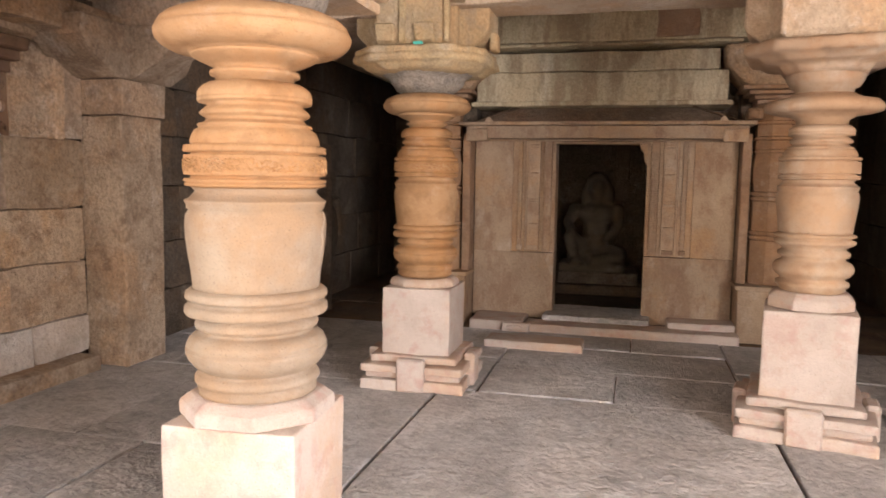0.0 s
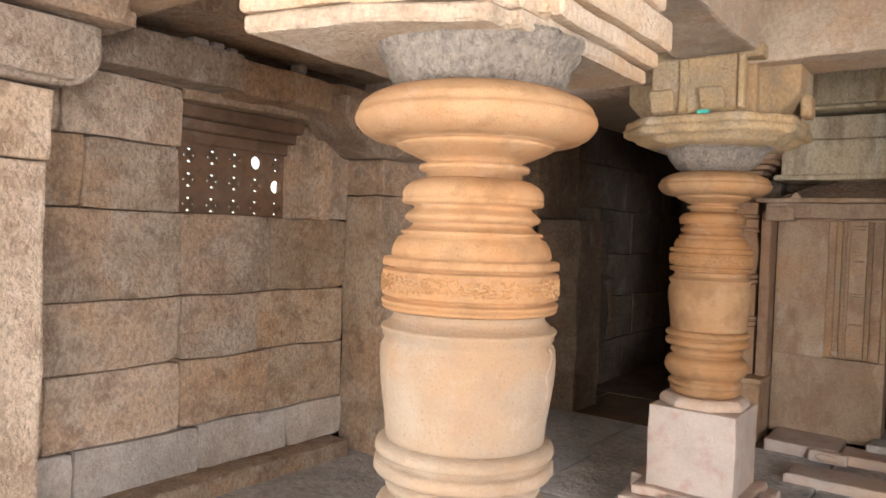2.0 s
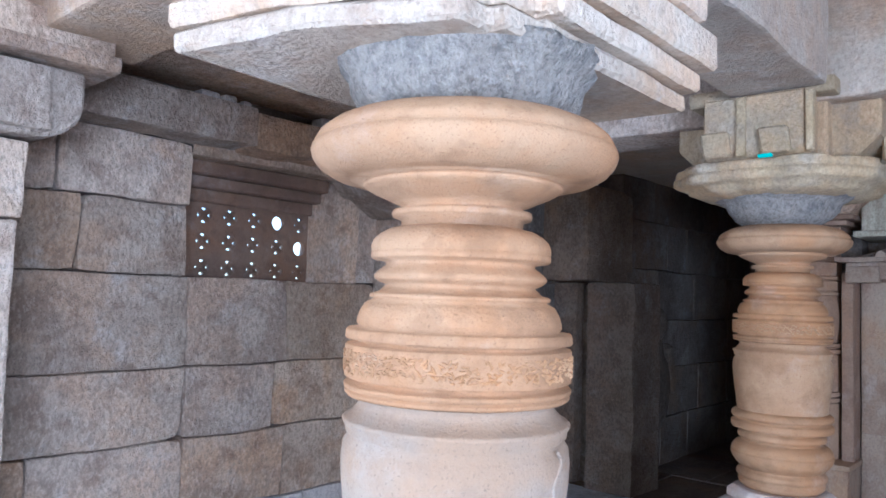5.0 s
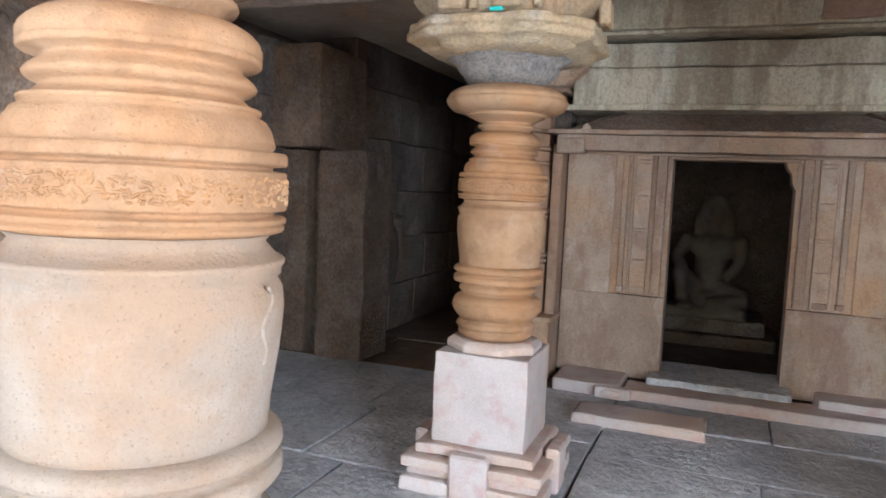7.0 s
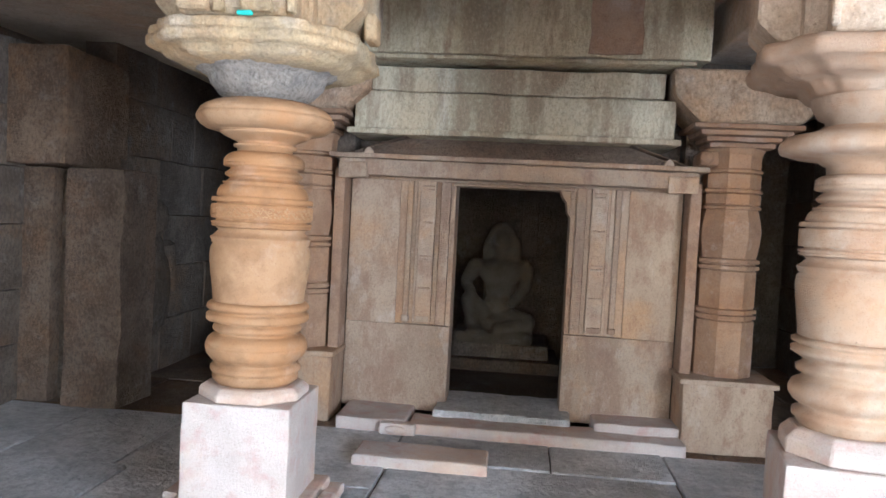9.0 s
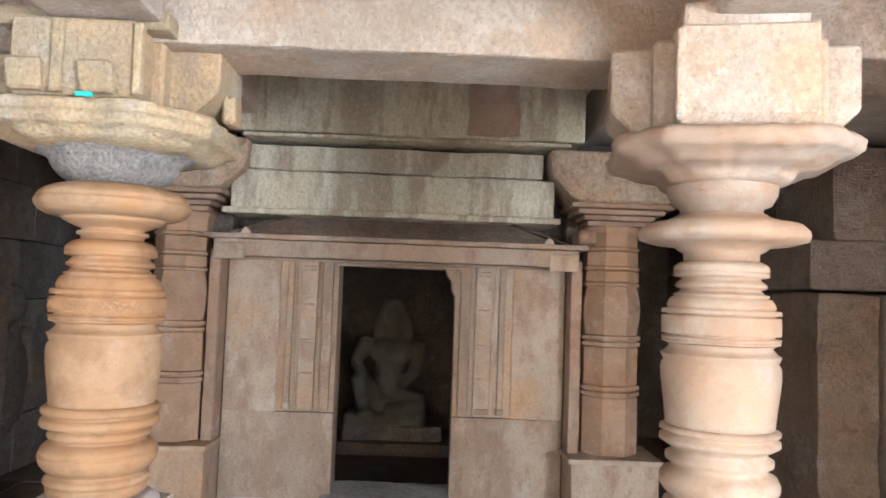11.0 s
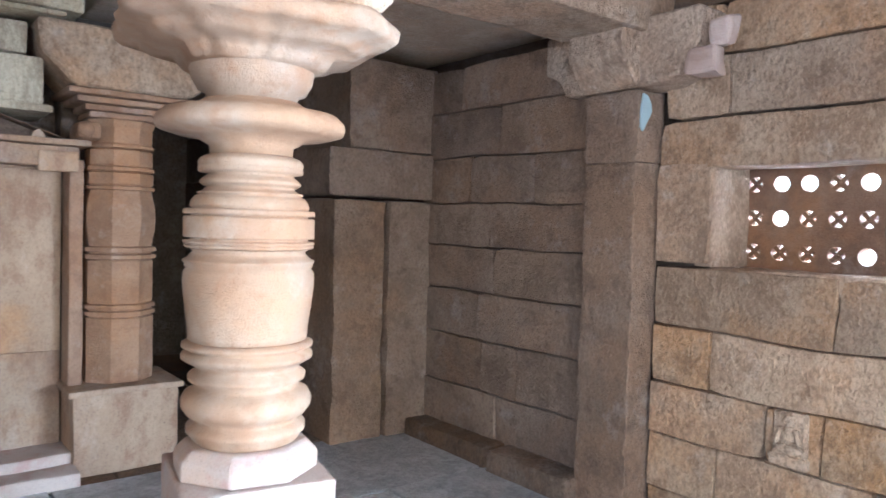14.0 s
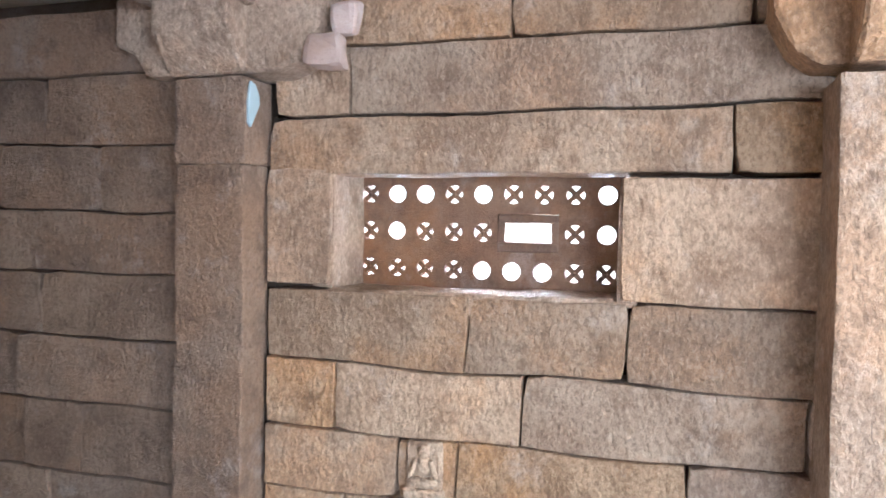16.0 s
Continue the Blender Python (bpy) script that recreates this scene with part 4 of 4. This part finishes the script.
def pillar(at, turn, plinth, foot, cushion, belly, necks, disc, mats, label, base=None, pale_foot=False):
    """A lathe-turned temple pillar. The profiles are (radius, height) lists."""
    m_plinth, m_shaft, *m_low = mats
    ob = thing("carved_pillar", label, "pillar", "temple pillars", at=(at[0], at[1], 0))
    ob.rotation_euler = (0, 0, radians(turn))
    w, zb, zt = plinth
    if base:
        for z0, z1, h in base:
            part("base_course", rough_block(-h, h, -h, h, z0, z1, bevel=0.016, amount=0.010, seed=h * 50), m_plinth, ob)
        for a in (0, 90, 180, 270):
            bm = block(-0.09, 0.09, -base[0][2] - 0.022, -base[0][2] + 0.05, 0.0, zb, bevel=0.012)
            bm.transform(pose(0, 0, 0, 0, 0, a))
            part("base_boss", bm, m_plinth, ob)
    part("plinth", rough_block(-w, w, -w, w, zb, zt, bevel=0.010, amount=0.005, seed=at[0]), m_plinth, ob)
    octagon_foot(*foot, m_plinth if pale_foot else m_shaft, ob)
    for name, prof in (("cushion_rings", cushion), ("pot_belly", belly), ("neck_rings", necks), ("disc", disc)):
        part(name, lathe(cut(prof, 0.006), 112, 0.008, at[0]), m_low[0] if m_low and name in ("cushion_rings", "pot_belly") else m_shaft, ob, smooth=True, sharp=24)
    return ob


def cut(profile, depth=0.015):
    """The same profile with its grooves cut deeper and its lips kept."""
    out = list(profile)
    for i in range(2, len(profile) - 2):
        r = profile[i][0]
        if r <= profile[i - 1][0] and r <= profile[i + 1][0] and max(profile[i - 1][0], profile[i + 1][0], profile[i - 2][0], profile[i + 2][0]) - r > 0.004:
            out[i] = (r - depth, profile[i][1])
    return out


def scaled(profile, r, z):
    return [(a * r, z(b)) for a, b in profile]


# near pillar, heights above its floor
CUSHION = [(0.18, 0.595), (0.20, 0.612), (0.203, 0.632), (0.195, 0.644), (0.206, 0.649), (0.213, 0.658), (0.212, 0.671), (0.202, 0.684), (0.191, 0.690), (0.194, 0.697), (0.214, 0.711), (0.232, 0.734), (0.240, 0.757), (0.241, 0.769), (0.236, 0.774), (0.238, 0.781), (0.230, 0.800), (0.215, 0.814), (0.200, 0.821), (0.188, 0.827), (0.190, 0.834), (0.205, 0.840), (0.209, 0.850), (0.205, 0.863), (0.190, 0.871), (0.188, 0.879), (0.215, 0.883), (0.236, 0.887), (0.241, 0.895), (0.240, 0.914), (0.232, 0.923), (0.216, 0.928), (0.217, 0.935), (0.236, 0.940), (0.240, 0.947), (0.238, 0.961), (0.226, 0.971), (0.205, 0.978)]
BELLY = [(0.20, 0.968), (0.213, 0.975), (0.214, 0.99), (0.218, 1.03), (0.227, 1.09), (0.234, 1.15), (0.236, 1.19), (0.233, 1.220), (0.228, 1.238), (0.229, 1.244), (0.230, 1.256), (0.235, 1.262), (0.236, 1.268), (0.232, 1.272), (0.222, 1.276), (0.211, 1.288), (0.207, 1.300), (0.211, 1.311), (0.205, 1.312)]
NECKS = [(0.200, 1.311), (0.229, 1.316), (0.233, 1.320), (0.233, 1.326), (0.230, 1.329), (0.235, 1.331), (0.236, 1.338), (0.234, 1.341), (0.219, 1.343), (0.219, 1.351), (0.234, 1.353), (0.235, 1.356), (0.235, 1.416), (0.233, 1.419), (0.217, 1.421), (0.217, 1.427), (0.234, 1.429), (0.236, 1.433), (0.235, 1.447), (0.232, 1.451), (0.213, 1.453), (0.214, 1.460), (0.213, 1.470), (0.208, 1.487), (0.198, 1.503), (0.187, 1.512), (0.189, 1.514), (0.190, 1.520), (0.186, 1.523), (0.172, 1.526), (0.164, 1.534), (0.163, 1.541), (0.170, 1.546), (0.180, 1.553), (0.182, 1.559), (0.178, 1.565), (0.168, 1.574), (0.163, 1.582), (0.163, 1.589), (0.185, 1.593), (0.189, 1.597), (0.189, 1.607), (0.186, 1.609), (0.189, 1.612), (0.189, 1.622), (0.184, 1.634), (0.172, 1.646), (0.155, 1.656), (0.130, 1.662)]
DISC = [(0.128, 1.660), (0.130, 1.680), (0.146, 1.683), (0.148, 1.690), (0.146, 1.697), (0.133, 1.700), (0.133, 1.707), (0.150, 1.716), (0.168, 1.724), (0.190, 1.733), (0.206, 1.742), (0.211, 1.747), (0.210, 1.753), (0.203, 1.756), (0.245, 1.756), (0.276, 1.763), (0.302, 1.778), (0.317, 1.796), (0.322, 1.812), (0.319, 1.824), (0.312, 1.829), (0.314, 1.834), (0.305, 1.850), (0.285, 1.866), (0.255, 1.880), (0.21, 1.892)]

p1 = pillar((0.576, 2.70), 3, (0.232, 0.0, 0.535), (0.268, 0.225, 0.535, 0.612), CUSHION, BELLY, NECKS, DISC, (M_PLINTH, M_PILLAR, M_WORN), "large orange sandstone pillar with ringed pot-shaped shaft and disc", pale_foot=True)
part("capital_dish", lathe([(0.17, 1.885), (0.21, 1.892), (0.228, 1.91), (0.238, 1.935), (0.243, 1.962), (0.262, 1.985), (0.275, 2.01)], 96, 0.10, 3), M_DISH, p1, "rough grey dish-shaped capital", smooth=True)


def stepped_slab(grow, z0, z1, seed):
    """A slab layer whose front right corner is cut back in steps."""
    w, e, f, b = -0.41 - grow * 0.3, 0.25 + grow, -0.45 - grow * 0.4, 0.52 + grow
    pts = [(w, f), (w + 0.30, f + 0.05), (0.15, f + 0.16), (0.19, f + 0.18), (0.195, f + 0.26), (0.23, f + 0.27), (0.235, f + 0.36), (e, f + 0.37), (e + 0.03, b), (w, b)]
    bm = extrude_poly(pts, z0, z1, "z", 0.008)
    bmesh.ops.subdivide_edges(bm, edges=[q for q in bm.edges if q.calc_length() > 0.12], cuts=5, use_grid_fill=True)
    for v in bm.verts:
        v.co += noise.noise_vector(v.co * 6 + Vector((seed, 0, 0))) * 0.008
    return bm


for grow, z0, z1 in ((0.0, 1.995, 2.04), (0.03, 2.042, 2.095), (0.06, 2.097, 2.19)):
    part("abacus", stepped_slab(grow, z0, z1, z0 * 40), M_BEAM, p1)
part("bracket_block", rough_block(-0.44, 0.34, -0.46, 0.50, 2.192, 2.44, bevel=0.016, amount=0.01, seed=94), M_BEAM, p1)

def z2(z):
    return 0.645 + (z - 0.535) * 0.913


BASE = [(0.0, 0.07, 0.34), (0.07, 0.115, 0.31), (0.115, 0.165, 0.335), (0.165, 0.215, 0.285)]
p2 = pillar((0.498, 5.068), 1, (0.222, 0.21, 0.645), (0.232, 0.205, 0.645, 0.70), *[scaled(p, 0.89, z2) for p in (CUSHION, BELLY, NECKS, DISC)], (M_PLINTH, M_PILLAR), "orange sandstone pillar on a pale square plinth with a carved bracket capital", base=BASE, pale_foot=True)
part("capital_dish", lathe([(0.13, 1.875), (0.15, 1.885), (0.165, 1.895), (0.20, 1.915), (0.225, 1.945), (0.24, 1.98), (0.28, 2.0), (0.31, 2.02)], 72, 0.09, 5), M_DISH, p2, "rough grey dish-shaped capital", smooth=True)


def cut_corner_slab(profile, half, diagonal, seed, crumble=1.0, segs=120):
    """A square slab with cut corners and crumbled edges; the profile is (share of the outline, height)."""
    bm = bmesh.new()
    rings = []
    for k, z in profile:
        ring = []
        for i in range(segs):
            a = 2 * math.pi * (i + 0.5) / segs
            c, q = math.cos(a), math.sin(a)
            r = min(half / max(abs(c), abs(q)), diagonal / max(abs(c + q), abs(c - q)) * math.sqrt(2))
            r *= 1 + crumble * 0.05 * noise.noise(Vector((c * 4, q * 4, z * 14 + seed))) + crumble * 0.03 * noise.noise(Vector((c * 13, q * 13, z * 30 + seed)))
            ring.append(bm.verts.new((k * r * c, k * r * q, z + 0.006 * noise.noise(Vector((c * 7, q * 7, seed))))))
        rings.append(ring)
    for lo, hi in zip(rings, rings[1:]):
        for i in range(segs):
            j = (i + 1) % segs
            bm.faces.new((lo[i], lo[j], hi[j], hi[i]))
    bm.faces.new(list(reversed(rings[0]))), bm.faces.new(rings[-1])
    return bm


part("abacus", cut_corner_slab([(0.60, 2.0), (0.76, 2.010), (0.85, 2.028), (0.87, 2.046), (0.95, 2.050), (1.0, 2.064), (1.0, 2.096), (0.965, 2.100), (0.985, 2.110), (0.98, 2.134), (0.94, 2.142)], 0.425, 0.47, 2.0), M_CAPITAL, p2, smooth=True, sharp=28)
part("bracket_block", join(*[arm(0, 0.43, 0.21 if a in (90, 270) else 0.17, 2.142, 2.41, a, 0.12 if a == 270 else 0.4) for a in (0, 90, 180, 270)], block(-0.25, 0.25, -0.25, 0.25, 2.142, 2.40, bevel=0.012)), M_CAPITAL, p2)
part("bracket_block", rough_block(-0.30, 0.30, -0.36, 0.36, 2.40, 2.47, bevel=0.012, seed=96), M_CAPITAL, p2)
for a, u in ((0, 0.09), (0, -0.15), (90, 0.0)):
    bm = extrude_poly([(u - 0.065, 2.26), (u + 0.055, 2.26), (u + 0.07, 2.15), (u - 0.045, 2.15)], -0.462, -0.41, "y", 0.010)
    bm.transform(pose(0, 0, 0, 0, 0, a))
    part("carved_leaf", bm, M_CAPITAL, p2)
for u, w in ((-0.045, 0.02), (0.225, 0.015)):
    part("carved_rib", block(u - w, u + w, -0.447, -0.40, 2.15, 2.40, bevel=0.006), M_CAPITAL, p2)
gm = plain("turquoise_paint", (0.05, 0.42, 0.34), 0.7)
part("paint_mark", block(0.03, 0.085, -0.449, -0.432, 2.135, 2.150, bevel=0.003), gm, p2, "small turquoise paint smear")

CUSHION3 = [(0.15, 0.77), (0.165, 0.785), (0.168, 0.80), (0.182, 0.808), (0.182, 0.826), (0.165, 0.836), (0.165, 0.850), (0.182, 0.862), (0.198, 0.885), (0.200, 0.905), (0.190, 0.928), (0.165, 0.940), (0.158, 0.955), (0.178, 0.968), (0.180, 0.985), (0.164, 0.998), (0.164, 1.010), (0.188, 1.028), (0.200, 1.036), (0.200, 1.050), (0.184, 1.058), (0.184, 1.064), (0.200, 1.072), (0.200, 1.082), (0.175, 1.092)]


def z3(z):
    return float(np.interp(z, (0.968, 1.15, 1.268, 1.33, 1.353, 1.419, 1.44, 1.518, 1.559, 1.597, 1.622, 1.662), (1.088, 1.25, 1.337, 1.388, 1.408, 1.470, 1.486, 1.543, 1.577, 1.611, 1.640, 1.664)))


BELLY3, NECKS3 = scaled(BELLY, 0.85, z3), scaled(NECKS, 0.845, z3)
DISC3 = [(0.125, 1.660), (0.128, 1.690), (0.148, 1.700), (0.162, 1.715), (0.240, 1.722), (0.282, 1.735), (0.287, 1.752), (0.284, 1.768), (0.262, 1.790), (0.20, 1.802), (0.175, 1.812), (0.155, 1.820), (0.150, 1.826)]
p3 = pillar((2.780, 4.748), -11, (0.226, 0.20, 0.685), (0.226, 0.19, 0.685, 0.775), CUSHION3, BELLY3, NECKS3, DISC3, (M_PLINTH, M_PILLAR3), "pale sandstone pillar on a square plinth with a worn lobed capital", base=BASE, pale_foot=True)
part("capital_dish", lathe([(0.14, 1.825), (0.142, 1.85), (0.165, 1.86), (0.185, 1.90), (0.192, 1.945), (0.20, 1.96)], 32, 0.05, 8), M_PILLAR3, p3, smooth=True)
part("lobed_slab", cut_corner_slab([(0.50, 1.925), (0.54, 1.95), (0.57, 1.966), (0.72, 1.970), (0.79, 1.984), (0.82, 2.000), (0.95, 2.004), (0.995, 2.018), (1.0, 2.050), (0.96, 2.068)], 0.39, 0.445, 7.0, 0.5), M_PILLAR3, p3, "pale lobed capital slab with worn edges", smooth=True, sharp=14)
part("bracket_block", join(*[arm(0, 0.40, 0.205 if a in (90, 270) else 0.17, 2.07, 2.38, a, 0.12 if a == 270 else 0.3) for a in (0, 90, 180, 270)], block(-0.27, 0.27, -0.27, 0.27, 2.07, 2.38, bevel=0.014)), M_BEAM, p3)
part("bracket_block", rough_block(-0.19, 0.19, -0.36, 0.32, 2.375, 2.46, bevel=0.014, seed=97), M_BEAM, p3)
for u, z, w in ((-0.10, 2.17, 0.05), (0.12, 2.13, 0.04)):
    part("carved_scroll", lathe([(w * 0.5, -0.404), (w, -0.402), (w * 0.9, -0.38)], 14), M_BEAM, p3, smooth=True).matrix_local = pose(u, 0, z, -90, 0, 0) @ Matrix.Diagonal((1, 1, -1, 1))
part("carved_rib", block(-0.215, -0.19, -0.412, -0.38, 2.08, 2.37, bevel=0.006), M_BEAM, p3)

# carved scroll band on the two orange pillars
def scroll_band(parent, r, z, h, n, mat, seed):
    g = random.Random(seed)
    bm = bmesh.new()
    for i in range(n):
        a = 2 * math.pi * i / n
        for k in range(6):
            b = bmesh.new()
            bmesh.ops.create_uvsphere(b, u_segments=8, v_segments=5, radius=1)
            rr, zz, aa = r, z + g.uniform(0.15, 0.85) * h, a + g.uniform(-0.5, 0.5) * 2 * math.pi / n
            b.transform(pose(0, 0, zz, 0, 0, math.degrees(aa)) @ Matrix.Translation((rr, 0, 0)) @ pose(0, 0, 0, g.uniform(-70, 70), 0, 0) @ Matrix.Diagonal((0.0045, g.uniform(0.004, 0.009), g.uniform(0.002, 0.0036), 1)))
            me = bpy.data.meshes.new("tmp"); b.to_mesh(me); b.free(); bm.from_mesh(me); bpy.data.meshes.remove(me)
    part("carved_band", bm, mat, parent, "band of worn carved scrollwork", smooth=True)


scroll_band(p1, 0.2345, 1.356, 0.060, 120, M_PILLAR, 3)
scroll_band(p2, 0.2085, z2(1.356), 0.055, 100, M_PILLAR, 4)

def tendril(parent, turn, flip):
    """A thin hanging vine with a curled end, in low relief on the belly."""
    pts = [(flip * 0.020 * math.sin(k * 0.9) * (1 - k / 16), 1.232 - 0.013 * k) for k in range(12)] + [(flip * 0.012, 1.20), (flip * 0.022, 1.21), (flip * 0.030, 1.20)]
    bms = []
    for (u, z), (u2, z2_) in zip(pts, pts[1:11]):
        r0 = 0.214 + (0.236 - 0.214) * min(1, max(0, (z - 0.99) / 0.18))
        p, q = [(r0 * math.cos(a / r0), r0 * math.sin(a / r0), h) for a, h in ((u, z), (u2, z2_))]
        bms.append(limb(p, q, 0.0038, 0.0032, 8))
    bm = join(*bms)
    bm.transform(pose(0, 0, 0, 0, 0, turn))
    part("carved_tendril", bm, M_WORN, parent, smooth=True)


tendril(p1, 3, 1)

# ---- floor slabs ----
def slabs(x0, x1, y0, y1, nx, ny, seed, mat=M_FLOOR):
    g = random.Random(seed)
    ys = [y0 + (y1 - y0) * (j + (g.uniform(-0.15, 0.15) if 0 < j < ny else 0)) / ny for j in range(ny + 1)]
    for a, b in zip(ys, ys[1:]):
        k = max(1, nx + g.choice((-1, 0, 0, 1)))
        xs = [x0 + (x1 - x0) * (i + (g.uniform(-0.22, 0.22) if 0 < i < k else 0)) / k for i in range(k + 1)]
        for c, d in zip(xs, xs[1:]):
            part("floor_slab", block(c + 0.004, d - 0.004, a + 0.004, b - 0.004, -0.10, g.uniform(-0.006, 0.003), bevel=0.005, wobble=0.005), mat, floor)


part("floor_slab", block(0.66, 2.60, 2.05, 4.90, -0.1, 0.006, bevel=0.008, wobble=0.012), M_FLOOR, floor)
slabs(0.90, 2.56, 4.912, 5.60, 2, 1, 1)
slabs(0.90, 2.56, 5.612, 6.80, 2, 2, 2)
slabs(0.66, 2.60, -2.4, 2.04, 2, 3, 3)
slabs(-1.95, 0.65, -2.4, 4.90, 3, 6, 4)
slabs(-1.95, 0.89, 4.912, 6.80, 3, 2, 8)
slabs(2.61, 5.0, -2.4, 4.90, 3, 6, 5)
slabs(2.57, 5.0, 4.912, 6.80, 3, 2, 9)
# Passage paving, darkened to stand for the shade back there
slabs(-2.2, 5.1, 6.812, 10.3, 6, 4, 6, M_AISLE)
